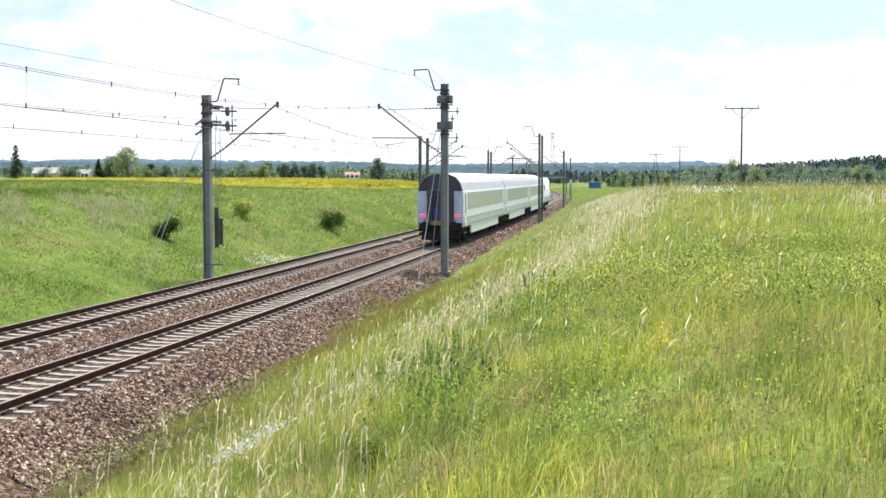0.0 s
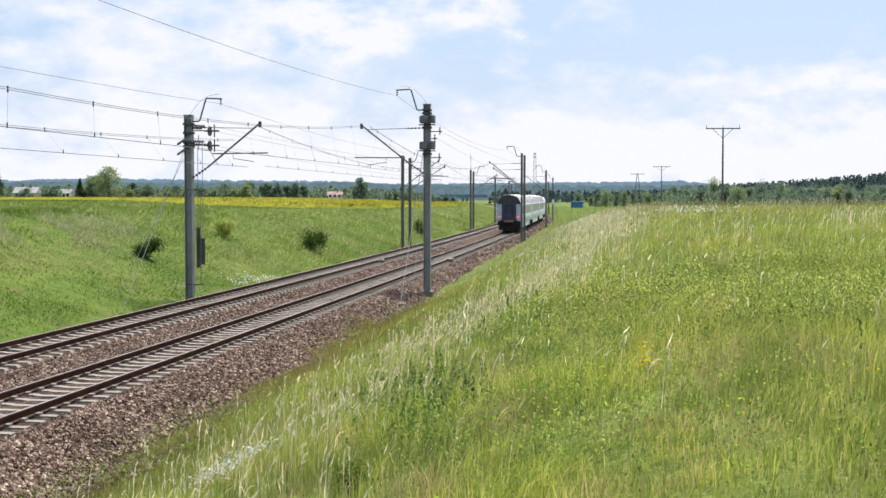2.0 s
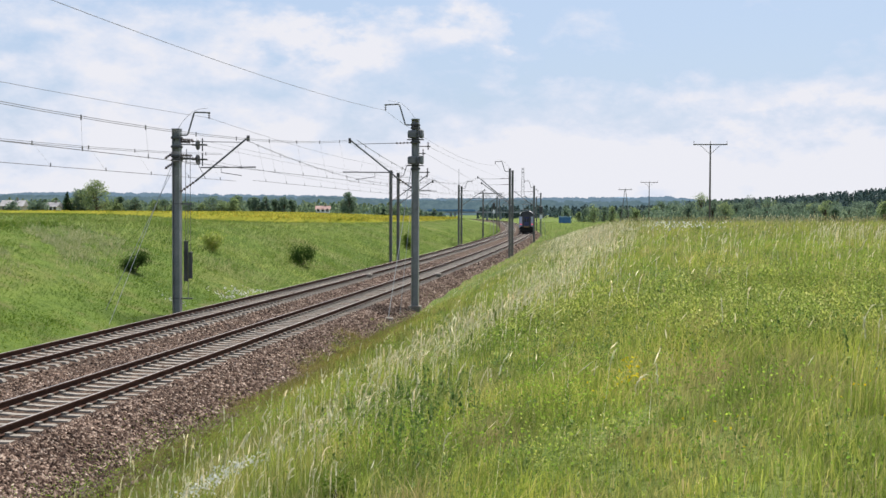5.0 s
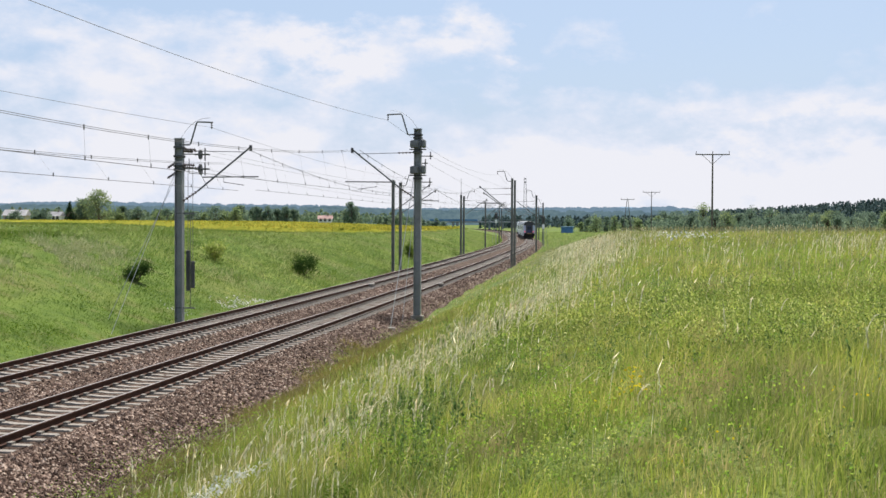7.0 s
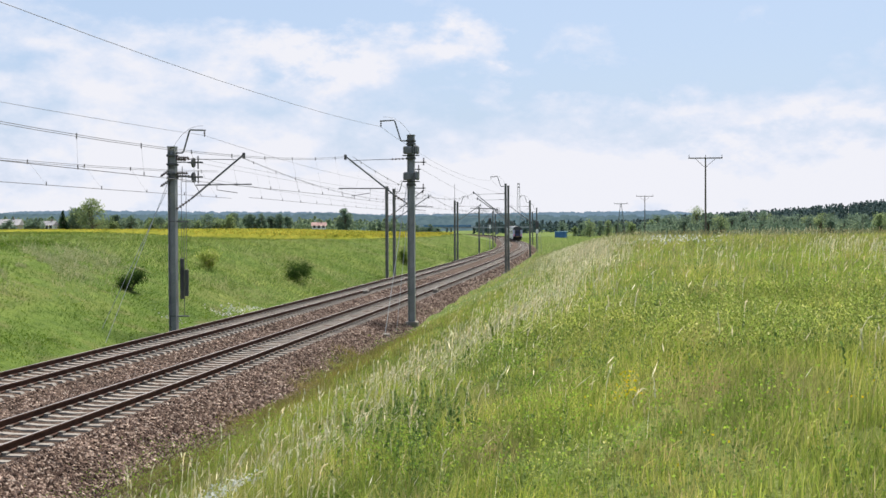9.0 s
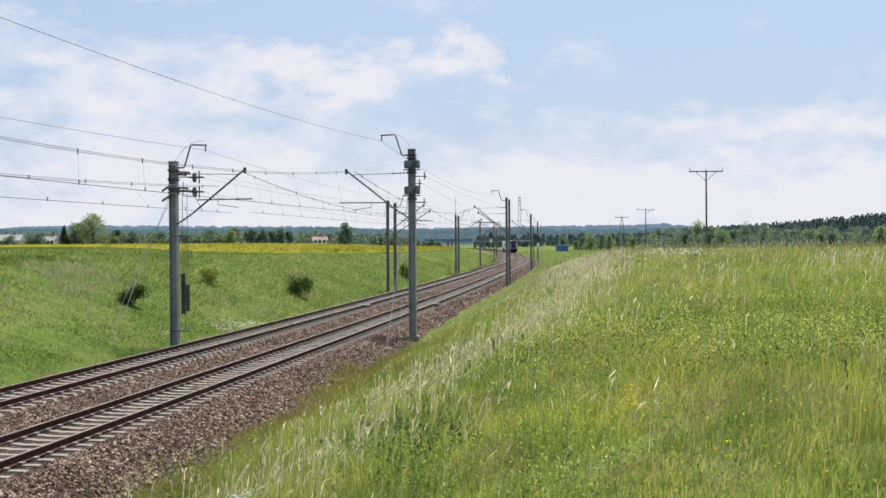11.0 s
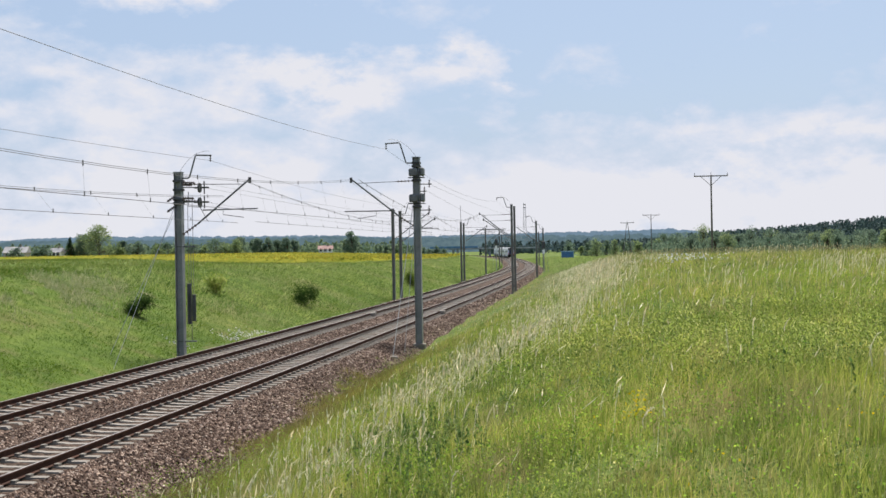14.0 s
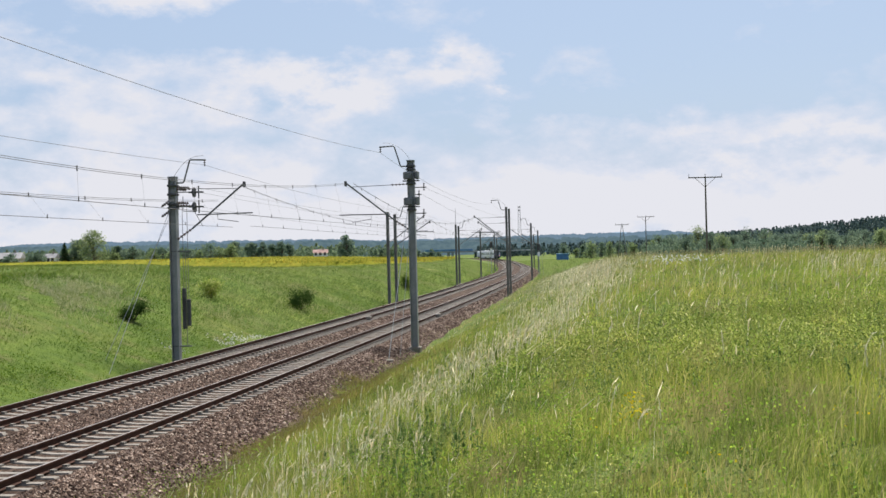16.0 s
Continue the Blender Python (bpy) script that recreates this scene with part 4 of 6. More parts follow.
    o = meadow_edge(s) - 0.35 + rng.gamma(1.6, 1.0, n) * (1 + 0.6 * smooth(40, 90, s))
    v = on_line_array(s, o, 0 * s)
    k = (patches(v[:, 0], v[:, 1], 1.1, 29) + rng.normal(0, 0.35, n) > -0.1) & ((s < 28) | (rng.random(n) < 0.2))
    s, o, v = s[k], o[k], v[k]
    n = len(s)
    v[:, 2] = np.where(o < 3.4, np.maximum(bed_height(o), terrain_so(s, o, v[:, 0], v[:, 1])), terrain_so(s, o, v[:, 0], v[:, 1])) - 0.01
    far = np.clip(s / 30, 0.7, 5)
    blades("dry_edge_grass", v, rng.uniform(0.08, 0.34, n), rng.uniform(0.005, 0.012, n) * far, rng.uniform(0.2, 1.3, n), MAT_STRAW, "dry straw-coloured grass along the edge of the ballast", 1, 33)


def make_edge_grass():
    rng = np.random.default_rng(58)
    # thin olive and brown grass where the meadow gives way to the stones
    n = 60000
    s = -2 + 38 * rng.random(n) ** 1.2
    o = meadow_edge(s) - 0.5 + rng.gamma(2.0, 1.0, n)
    v = on_line_array(s, o, 0 * s)
    v[:, 0], v[:, 1] = tufted(rng, v[:, 0], v[:, 1], 0.5, 16)
    s, o = to_line(v[:, 0], v[:, 1])
    k = patches(v[:, 0], v[:, 1], 1.6, 63) + rng.normal(0, 0.3, n) > -0.2
    s, o, v = s[k], o[k], v[k]
    t = terrain_so(s, o, v[:, 0], v[:, 1])
    v[:, 2] = np.where(o < 3.4, np.maximum(bed_height(o), t), t) - 0.01
    m = len(s)
    blades("edge_grass", v, rng.uniform(0.08, 0.36, m), rng.uniform(0.005, 0.010, m) * np.clip(s / 16, 0.7, 4), rng.uniform(0.1, 1.0, m), MAT_VERGE, "thin olive and brown grass where the meadow meets the stones", 1, 59)
    # lighter grass on the far part of the opposite slope
    n = 95000
    s, o = 58 + 310 * rng.random(n) ** 1.2, -7.4 - 13 * rng.random(n)
    v = on_line_array(s, o, 0 * s)
    v[:, 2] = terrain_so(s, o, v[:, 0], v[:, 1]) - 0.02
    blades("pale_slope_grass", v, rng.uniform(0.15, 0.36, n), rng.uniform(0.03, 0.07, n) * np.clip(s / 100, 0.8, 3), rng.uniform(0.3, 1.4, n), MAT_PALESLOPE, "lighter green grass along the far part of the slope", 1, 60)


def leaf_cloud(centres, size, rng):
    """Loose leaf faces, each turned its own way."""
    n = len(centres)
    a, b = rng.normal(size=(n, 3)), rng.normal(size=(n, 3))
    a /= np.linalg.norm(a, axis=1)[:, None]
    b -= (a * b).sum(1)[:, None] * a
    b /= np.linalg.norm(b, axis=1)[:, None]
    size = (np.asarray(size) * rng.uniform(0.6, 1.3, n))[:, None]
    v = np.stack([centres - a * size * 0.5, centres + b * size * 0.36, centres + a * size * 0.5, centres - b * size * 0.36], 1)
    return v.reshape(-1, 3), (np.arange(4)[None] + 4 * np.arange(n)[:, None])


def weeds():
    """Clumps of broad yellow-green leaves and flower heads in the meadow."""
    rng = np.random.default_rng(41)
    cs, X, Y = [], *fan(rng, 900, 6.0, 40, 0.8)
    s, o = to_line(X, Y)
    k = (o > 5) & (patches(X, Y, 0.3, 3) > 0.0)
    for x, y in list(zip(X[k], Y[k])) + [(0.95, 16.6), (1.1, 16.9), (0.8, 16.4), (1.05, 16.3), (2.44, 13.35), (2.6, 13.1), (3.04, 12.05), (3.3, 12.4), (-3.79, 43.05), (-3.7, 43.3)]:
        z = height(x, y)
        m = rng.integers(70, 170)
        r = rng.uniform(0.16, 0.42)
        c = rng.normal(size=(m, 3)) * (r, r, 0.10) + (x, y, z + rng.uniform(0.3, 0.5))
        cs.append(c)
    v, f = leaf_cloud(np.concatenate(cs), 0.020, rng)
    tagged(array_mesh("meadow_weeds", v, f, MAT_WEED), "bright yellow-green leafy weeds among the grass", "weeds", kind="stuff")


MAT_VERGE = leafy("verge_grass", [(0.0, (0.125, 0.115, 0.030)), (0.6, (0.20, 0.18, 0.05)), (1.0, (0.32, 0.27, 0.12))], ((0.78, 0.85, 0.78), (1.25, 1.15, 1.1)), 0.05, 0.5, (0.25, 0.20, 0.085))
MAT_PALESLOPE = leafy("pale_slope_grass", [(0.0, (0.155, 0.235, 0.06)), (1.0, (0.285, 0.34, 0.12))], ((0.8, 0.88, 0.85), (1.2, 1.12, 1.1)), 0.08, 0.6, (0.32, 0.30, 0.16))
MAT_STRAW = leafy("straw_grass", [(0.0, (0.24, 0.22, 0.10)), (1.0, (0.42, 0.37, 0.22))], ((0.85, 0.9, 0.85), (1.15, 1.1, 1.1)), 0.3, 0.5)
MAT_SLOPEWEED = leafy("slope_weed_leaves", [(0.0, (0.085, 0.15, 0.022)), (1.0, (0.16, 0.215, 0.04))], ((0.8, 0.9, 0.8), (1.2, 1.1, 1.1)), 0.3, 0.5)


def flowers(name, places, spread_m, count, size, lift, material, label, seed):
    rng = np.random.default_rng(seed)
    c = []
    for x, y in places:
        p = rng.normal(size=(count, 2)) * spread_m + (x, y)
        z = terrain(p[:, 0], p[:, 1]) + rng.uniform(lift * 0.7, lift * 1.1, count)
        c.append(np.concatenate([p, z[:, None]], 1))
    v, f = leaf_cloud(np.concatenate(c), size, rng)
    tagged(array_mesh(name, v, f, material), label, "flowers", kind="stuff")


def bush(x, y, w, h, material, label, seed, leaf=0.14, count=700):
    rng = np.random.default_rng(seed)
    thing = tagged(new("bush"), label, "bush", "bushes on the slope")
    z = height(x, y)
    thing.location = (x, y, z - 0.03)
    bm = bmesh.new()
    lobes = []
    for i in range(7):
        a = rng.uniform(0, 6.28)
        e = Vector((math.cos(a) * w * 0.3, math.sin(a) * w * 0.3, h * rng.uniform(0.22, 0.72)))
        tube(bm, [(0, 0, 0), tuple(e * 0.5 + Vector((0.03, 0, 0))), tuple(e)], 0.025, 5, 0.008)
        lobes.append(e)
    part("stems", bm, MAT_BARK, thing)
    c = np.concatenate([rng.normal(size=(count // 4, 3)) * (w * 0.15, w * 0.15, h * 0.15) + np.array(e) for e in lobes])
    c[:, 2] = np.clip(c[:, 2], 0.05, None)
    v, f = leaf_cloud(c, leaf, rng)
    array_mesh("crown", v, f, material).parent = thing


def tree(x, y, h, w, material, label, seed, leaf=0.55, count=900, conifer=False, group="trees along the field"):
    rng = np.random.default_rng(seed)
    thing = tagged(new("tree"), label, "tree", group)
    z = height(x, y)
    thing.location = (x, y, z - 0.1)
    bm = bmesh.new()
    tube(bm, [(0, 0, 0), (0.02 * h, 0, h * 0.35), (0, 0.01 * h, h * 0.85)], 0.028 * h, 7, 0.006 * h)
    cs = []
    if conifer:
        for i in range(26):
            t = i / 25
            zz, r = h * (0.12 + 0.86 * t), w * 0.5 * (1 - t) ** 0.8 + 0.12
            for k in range(5):
                a = rng.uniform(0, 6.28)
                tube(bm, [(0, 0, zz), (r * 0.9 * math.cos(a), r * 0.9 * math.sin(a), zz - 0.12 * r)], 0.012 * h * (1 - t) + 0.02, 4, 0.01)
                m = max(3, int(count / 130 * (1.4 - t)))
                q = rng.random(m)[:, None] ** 0.7
                cs.append(np.array([(r * math.cos(a), r * math.sin(a), -0.15 * r)]) * q + (0, 0, zz) + rng.normal(size=(m, 3)) * 0.05 * h * (0.35 + 0.5 * (1 - t)))
    else:
        lobes = []
        for i in range(26):
            a, t = rng.uniform(0, 6.28), rng.uniform(0.06, 0.9)
            rr = w * 0.38 * math.sin(math.pi * min(1, 0.32 + 0.66 * t)) ** 0.7 * rng.uniform(0.25, 1.1)
            e = Vector((rr * math.cos(a), rr * math.sin(a), h * t))
            tube(bm, [(0, 0, h * t * 0.55), tuple(e * 0.6 + Vector((0, 0, h * t * 0.28))), tuple(e)], 0.012 * h, 5, 0.004 * h)
            lobes.append((e, rng.uniform(0.13, 0.2) * w))
        lobes.append((Vector((0, 0, h * 0.88)), 0.13 * w))
        for e, r in lobes:
            u = rng.normal(size=(count // 22, 3))
            u = u / np.linalg.norm(u, axis=1)[:, None] * rng.uniform(0.45, 1.12, (len(u), 1))
            cs.append(u * (r, r, r * 0.85) + np.array(e))
    part("trunk", bm, MAT_BARK, thing)
    v, f = leaf_cloud(np.concatenate(cs), leaf, rng)
    v[:, 2] = np.clip(v[:, 2], 0.1, None)
    array_mesh("crown", v, f, material).parent = thing


def wood_belt(name, places, h0, h1, material, label, seed, leaf=1.5, per=55, conifer=0.6, kind="stuff"):
    """A far wood: crowns of loose leaf clumps, pointed or round."""
    rng = np.random.default_rng(seed)
    places = np.asarray(places)
    n = len(places)
    h = rng.uniform(h0, h1, n)
    t = rng.random((n, per)) ** 0.8
    pointed = rng.random(n) < conifer
    r = np.where(pointed[:, None], 0.20 * (1.05 - t), 0.33 * np.sin(np.pi * np.clip(0.15 + 0.83 * t, 0, 1))) * h[:, None]
    a = rng.uniform(0, 6.28, (n, per))
    q = np.sqrt(rng.random((n, per)))
    z = terrain(places[:, 0], places[:, 1])
    c = np.stack([places[:, :1] + r * q * np.cos(a), places[:, 1:2] + r * q * np.sin(a), z[:, None] + h[:, None] * (0.05 + 0.95 * t)], -1).reshape(-1, 3)
    v, f = leaf_cloud(c, leaf, rng)
    tagged(array_mesh(name, v, f, material), label, "woods", kind=kind)


# ---- overhead line ----
def i_post(bm, half, z0, z1):
    """A rolled steel joist, flanges to both sides of the track."""
    t = 0.022
    box(bm, -half, -half + t, -half, half, z0, z1)
    box(bm, half - t, half, -half, half, z0, z1)
    box(bm, -half + t, half - t, -0.014, 0.014, z0, z1)
    return bm


def mast(s, o, d, top, label, material=None, tip=7.55, low=5.3, half=0.16, neck=True, arm=True, base=-1.0):
    """A line mast at s beside the track, its bracket reaching d (+1 right, -1 left)."""
    material = material or MAT_MASTFAR
    thing = tagged(new("catenary_mast"), label, "mast", "catenary masts")
    thing.matrix_basis = line_pose(s, o, 0.0)
    part("post", i_post(bmesh.new(), half, base, top), material, thing)
    part("foundation", box(bmesh.new(), -0.3, 0.3, -0.3, 0.3, base - 0.3, -0.46, 0.03), MAT_CONCRETE, thing, "grey concrete foundation block")
    part("cap", box(bmesh.new(), -half - 0.02, half + 0.02, -half - 0.02, half + 0.02, top, top + 0.04), material, thing)
    if neck:
        bm = tube(bmesh.new(), [(0, 0, top - 0.25), (d * 0.46, 0, top - 0.25), (d * 0.52, 0, top - 0.2), (d * 0.8, 0, top + 0.72), (d * 0.86, 0, top + 0.77), (d * 1.55, 0, top + 0.74)], 0.038)
        part("top_arm", bm, MAT_TUBE, thing, "bent grey tube arm at the mast's top")
        part("insulator", discs(bmesh.new(), (d * 1.5, 0, top + 0.74), (d * 1.5, 0, top + 0.45), 0.06, 3), MAT_INSUL, thing, "brown porcelain insulator")
        pts = [(d * 1.4 * (1 - k / 10), 0.1, top + 0.95 - 0.95 * (k / 10) ** 2.5) for k in range(11)]
        part("jumper_wire", tube(bmesh.new(), pts, 0.008, 5), MAT_WIRE, thing)
    if arm:
        part("bracket_tube", tube(bmesh.new(), [(d * 0.85, 0, low + 0.45), (d * 3.3, 0, tip + 0.08)], 0.042), MAT_TUBE, thing, "slanting grey bracket tube")
        part("bracket_insulator", discs(bmesh.new(), (d * half, 0, low), (d * 0.85, 0, low + 0.45), 0.075, 5), MAT_INSUL, thing)
        part("tie_rod", tube(bmesh.new(), [(d * 1.05, 0, tip - 0.1), (d * 3.0, 0, tip - 0.14)], 0.016), MAT_TUBE, thing)
        part("tie_insulator", discs(bmesh.new(), (d * half, 0, tip - 0.08), (d * 1.05, 0, tip - 0.1), 0.06, 5), MAT_INSUL, thing)
        part("steady_tube", tube(bmesh.new(), [(d * 1.1, 0, 6.12), (d * 3.65, 0, 6.14)], 0.03), MAT_TUBE, thing, "level steady tube over the track")
        part("steady_arm", tube(bmesh.new(), [(d * 2.05, 0, 6.12), (d * 2.05, 0, 5.9), (d * 3.0, 0, 5.76)], 0.016), MAT_TUBE, thing)
        part("wire_clamp", box(bmesh.new(), d * 3.3 - 0.06, d * 3.3 + 0.06, -0.05, 0.05, tip - 0.1, tip + 0.16, 0.01), MAT_IRON, thing)
    return thing


def band(thing, z, w, material=MAT_IRON):
    part("mast_band", box(bmesh.new(), -w, w, -w, w, z - 0.05, z + 0.05, 0.01), material, thing)


def stay(a, b, label, r=0.014):
    ob = link_bm("stay_wire", tube(bmesh.new(), [a, b], r, 6), MAT_STAY)
    tagged(ob, label, "stay wire", "mast stays")


def big_masts():
    # beside the second track, with tensioning weights
    m = mast(42.7, -6.97, 1, 7.82, "grey steel catenary mast with tension weights and stays", MAT_MAST, 7.38, 5.05, 0.17)
    for z, n in ((7.45, 2), (7.05, 1), (6.62, 2), (6.45, 1)):
        band(m, z, 0.21)
    for z, x1 in ((7.38, 0.75), (7.28, 0.62), (6.55, 0.95), (6.68, 0.7)):
        part("tension_insulator", discs(bmesh.new(), (0.18, 0.05, z), (x1, 0.05, z - 0.03), 0.075, 6), MAT_INSUL, m)
    for z in (7.15, 6.5):
        bm = tube(bmesh.new(), [(0.93, 0.03, z - 0.02), (1.0, 0.03, z - 0.02)], 0.22, 14)
        tube(bm, [(1.18, 0.03, z + 0.27), (1.18, 0.03, z - 0.3)], 0.03, 6)
        tube(bm, [(0.7, 0.03, z - 0.02), (1.4, 0.03, z - 0.02)], 0.035, 6)
        part("pulley_wheel", bm, MAT_IRON, m, "dark tensioning wheel")
        part("pulley_hanger", tube(bmesh.new(), [(0.18, 0, z), (1.35, 0, z)], 0.025, 6), MAT_TUBE, m)
    part("lower_hanger", tube(bmesh.new(), [(0.45, 0, 6.95), (0.45, 0, 6.3), (1.05, 0, 6.25)], 0.018, 6), MAT_TUBE, m)
    part("strut", tube(bmesh.new(), [(0.95, 0.02, 6.3), (1.35, 0, 5.6)], 0.014, 6), MAT_TUBE, m)
    for x, z0, z1, r in ((0.40, 1.02, 2.82, 0.095), (0.62, 1.15, 2.32, 0.095)):
        bm = bmesh.new()
        k = int((z1 - z0) / 0.09)
        ridges = [(z0 + 0.09 * i + e, r if 0.01 < e < 0.08 else r - 0.02) for i in range(k) for e in (0.0, 0.015, 0.07, 0.085)]
        rings = [[bm.verts.new((x + q * math.cos(a), q * math.sin(a), zz)) for a in (math.pi * j / 6 for j in range(12))] for zz, q in ridges]
        for u, v in zip(rings, rings[1:]):
            for j in range(12):
                bm.faces.new((u[j], u[(j + 1) % 12], v[(j + 1) % 12], v[j]))
        bm.faces.new(rings[0][::-1]), bm.faces.new(rings[-1])
        part("tension_weight", bm, MAT_IRON, m, "stack of black cast-iron weights")
        part("weight_cap", tube(bmesh.new(), [(x, 0, z1 + 0.0), (x, 0, z1 + 0.03)], r + 0.01, 12), MAT_CLIP, m)
        part("weight_rope", tube(bmesh.new(), [(x, 0, z1), (x, 0, 6.5)], 0.012, 6), MAT_WIRE, m)
    part("guide_rod", tube(bmesh.new(), [(0.51, 0.0, 0.25), (0.51, 0.0, 4.5)], 0.014, 6), MAT_TUBE, m)
    for z in (0.25, 4.5):
        part("guide_bracket", box(bmesh.new(), -0.2, 0.72, -0.04, 0.04, z - 0.03, z + 0.03), MAT_TUBE, m)
    for z, y in ((6.3, 0.2), (6.75, 0.2)):
        part("side_insulator", discs(bmesh.new(), (-0.17, -0.1, z), (-0.38, -0.5, z - 0.25), 0.07, 4), MAT_INSUL, m)
    stay(on_line(42.6, -7.1, 6.4), on_line(36.46, -7.6, -0.55), "pale steel stay wire from mast to ground", 0.012)
    stay(on_line(42.6, -7.2, 5.9), on_line(38.6, -8.6, 0.0), "thin pale steel stay wire from mast to slope", 0.011)
    # beside the near track, with switch boxes
    m = mast(49.5, 2.78, -1, 8.71, "tall grey steel catenary mast with two box fittings", MAT_MAST, 7.66, 5.35, 0.17, base=-1.2)
    for z, n in ((8.45, 1), (8.3, 1), (7.6, 1), (6.3, 1)):
        band(m, z, 0.21)
    for z in (8.0, 6.72):
        bm = box(bmesh.new(), -0.35, 0.10, -0.34, -0.19, z - 0.22, z + 0.18, 0.06)
        part("fitting_box", bm, MAT_TUBE, m, "grey metal box clamped to the mast")
        bm = box(bmesh.new(), 0.19, 0.38, -0.3, 0.3, z - 0.2, z + 0.22, 0.06)
        part("fitting_box", bm, MAT_TUBE, m, "grey metal box clamped to the mast")
        part("box_bracket", box(bmesh.new(), -0.40, 0.40, -0.19, 0.19, z - 0.29, z - 0.25), MAT_IRON, m)
    for z, x1 in ((7.4, 0.75), (7.05, 0.5), (6.12, 0.72)):
        part("side_arm", tube(bmesh.new(), [(0.15, 0, z), (x1, 0, z)], 0.025, 6), MAT_TUBE, m)
        part("side_insulator", discs(bmesh.new(), (x1 - 0.12, 0, z - 0.16), (x1 - 0.12, 0, z + 0.22), 0.06, 4), MAT_INSUL, m)
    stay(on_line(49.3, 2.6, 6.3), on_line(43.3, 2.55, -0.6), "pale steel stay wire from mast to ballast", 0.016)
    stay(on_line(49.3, 2.75, 6.0), on_line(45.5, 2.7, -0.6), "thin pale steel stay wire from mast to ballast", 0.011)
    bm = bmesh.new()
    box(bm, -0.2, 0.2, -0.25, 0.25, -0.95, -0.52, 0.03)
    ob = link_bm("stay_anchor", bm, MAT_CONCRETE)
    ob.matrix_basis = line_pose(43.2, 2.55)
    tagged(ob, "small grey concrete anchor block in the ballast", "anchor")


def other_masts():
    mast(114.4, 2.78, -1, 8.6, "grey steel catenary mast of a twin pair", None, 7.7, 5.35, 0.11, True, True)
    mast(118.9, 2.78, -1, 8.55, "grey steel catenary mast of a twin pair, with a second bracket", None, 7.2, 5.0, 0.11, False, True)
    mast(180.0, 2.78, -1, 8.3, "slim grey catenary mast beside the near track", None, 7.5, 5.3, 0.14, True, True)
    mast(246.0, 2.78, -1, 8.2, "slim grey catenary mast beside the near track", None, 7.5, 5.3, 0.14, True, True)
    mast(310.0, 2.78, -1, 8.2, "slim grey catenary mast beside the near track", None, 7.5, 5.3, 0.14, True, True)
    mast(99.0, -7.0, 1, 7.9, "dark grey catenary mast beside the second track", None, 7.4, 5.2, 0.13, False, True, -0.9)
    mast(103.2, -7.0, 1, 7.8, "dark grey catenary mast of a pair, with a bent top arm", None, 7.0, 5.0, 0.13, True, True, -0.9)
    mast(158.9, -7.0, 1, 7.9, "dark grey catenary mast beside the second track", None, 7.4, 5.2, 0.13, False, False, -0.9)
    mast(163.0, -7.0, 1, 7.8, "dark grey catenary mast of a pair, with a bracket", None, 7.3, 5.2, 0.13, True, True, -0.9)
    mast(205.6, -7.0, 1, 7.8, "dark grey catenary mast with tension weights", None, 7.3, 5.2, 0.13, False, True, -0.9)
    mast(265.0, -7.0, 1, 7.8, "dark grey catenary mast beside the second track", None, 7.3, 5.2, 0.13, True, True, -0.9)
    mast(325.0, -7.0, 1, 7.8, "dark grey catenary mast beside the second track", None, 7.3, 5.2, 0.13, True, True, -0.9)
    bm = tube(bmesh.new(), [(0, 0, 7.8), (0, 0, 10.2)], 0.03, 6)
    ob = link_bm("rod_aerial", bm, MAT_TUBE)
    ob.matrix_basis = line_pose(158.9, -7.0)
    tagged(ob, "thin grey rod on top of a mast", "rod")


def sag_points(a, b, sag, n=16):
    a, b = Vector(a), Vector(b)
    return [a.lerp(b, i / n) - Vector((0, 0, 4 * sag * (i / n) * (1 - i / n))) for i in range(n + 1)]


def span(off, s0, s1, z0, z1, sag, z_contact, stagger, o_end=None, r=0.0075, ticks=16):
    """One span of the overhead line: paired carrying wires, contact wires, droppers."""
    thing = tagged(new("overhead_line"), "dark overhead wires with droppers above the track", "overhead line", "overhead line spans")
    n = 18
    o_end = off - stagger if o_end is None else o_end

    def upper(k):
        return (s0 + (s1 - s0) * k, off + stagger + (o_end - off - stagger) * k, z0 + (z1 - z0) * k - 4 * sag * k * (1 - k))

    def lower(k):
        return (s0 + (s1 - s0) * k, off - stagger * (1 - 2 * k), z_contact - 0.04 * math.sin(math.pi * k))

    for e in (0.0, 0.055):
        part("carrying_wire", tube(bmesh.new(), [on_line(upper(i / n)[0], upper(i / n)[1] + e, upper(i / n)[2] - e) for i in range(n + 1)], r, 5), MAT_WIRE, thing)
    part("contact_wire", tube(bmesh.new(), [on_line(*lower(i / n)) for i in range(n + 1)], r * 1.25, 5), MAT_WIRE, thing)
    for i in range(1, ticks + 1):
        k = (i - 0.45) / (ticks + 0.1)
        a, b = on_line(*upper(k)), on_line(*lower(k))
        bm = tube(bmesh.new(), [a, b], 0.0022, 4)
        box(bm, a.x - 0.014, a.x + 0.014, a.y - 0.014, a.y + 0.014, a.z - 0.10, a.z + 0.035)
        box(bm, b.x - 0.012, b.x + 0.012, b.y - 0.012, b.y + 0.012, b.z - 0.02, b.z + 0.10)
        part("dropper", bm, MAT_WIRE, thing)


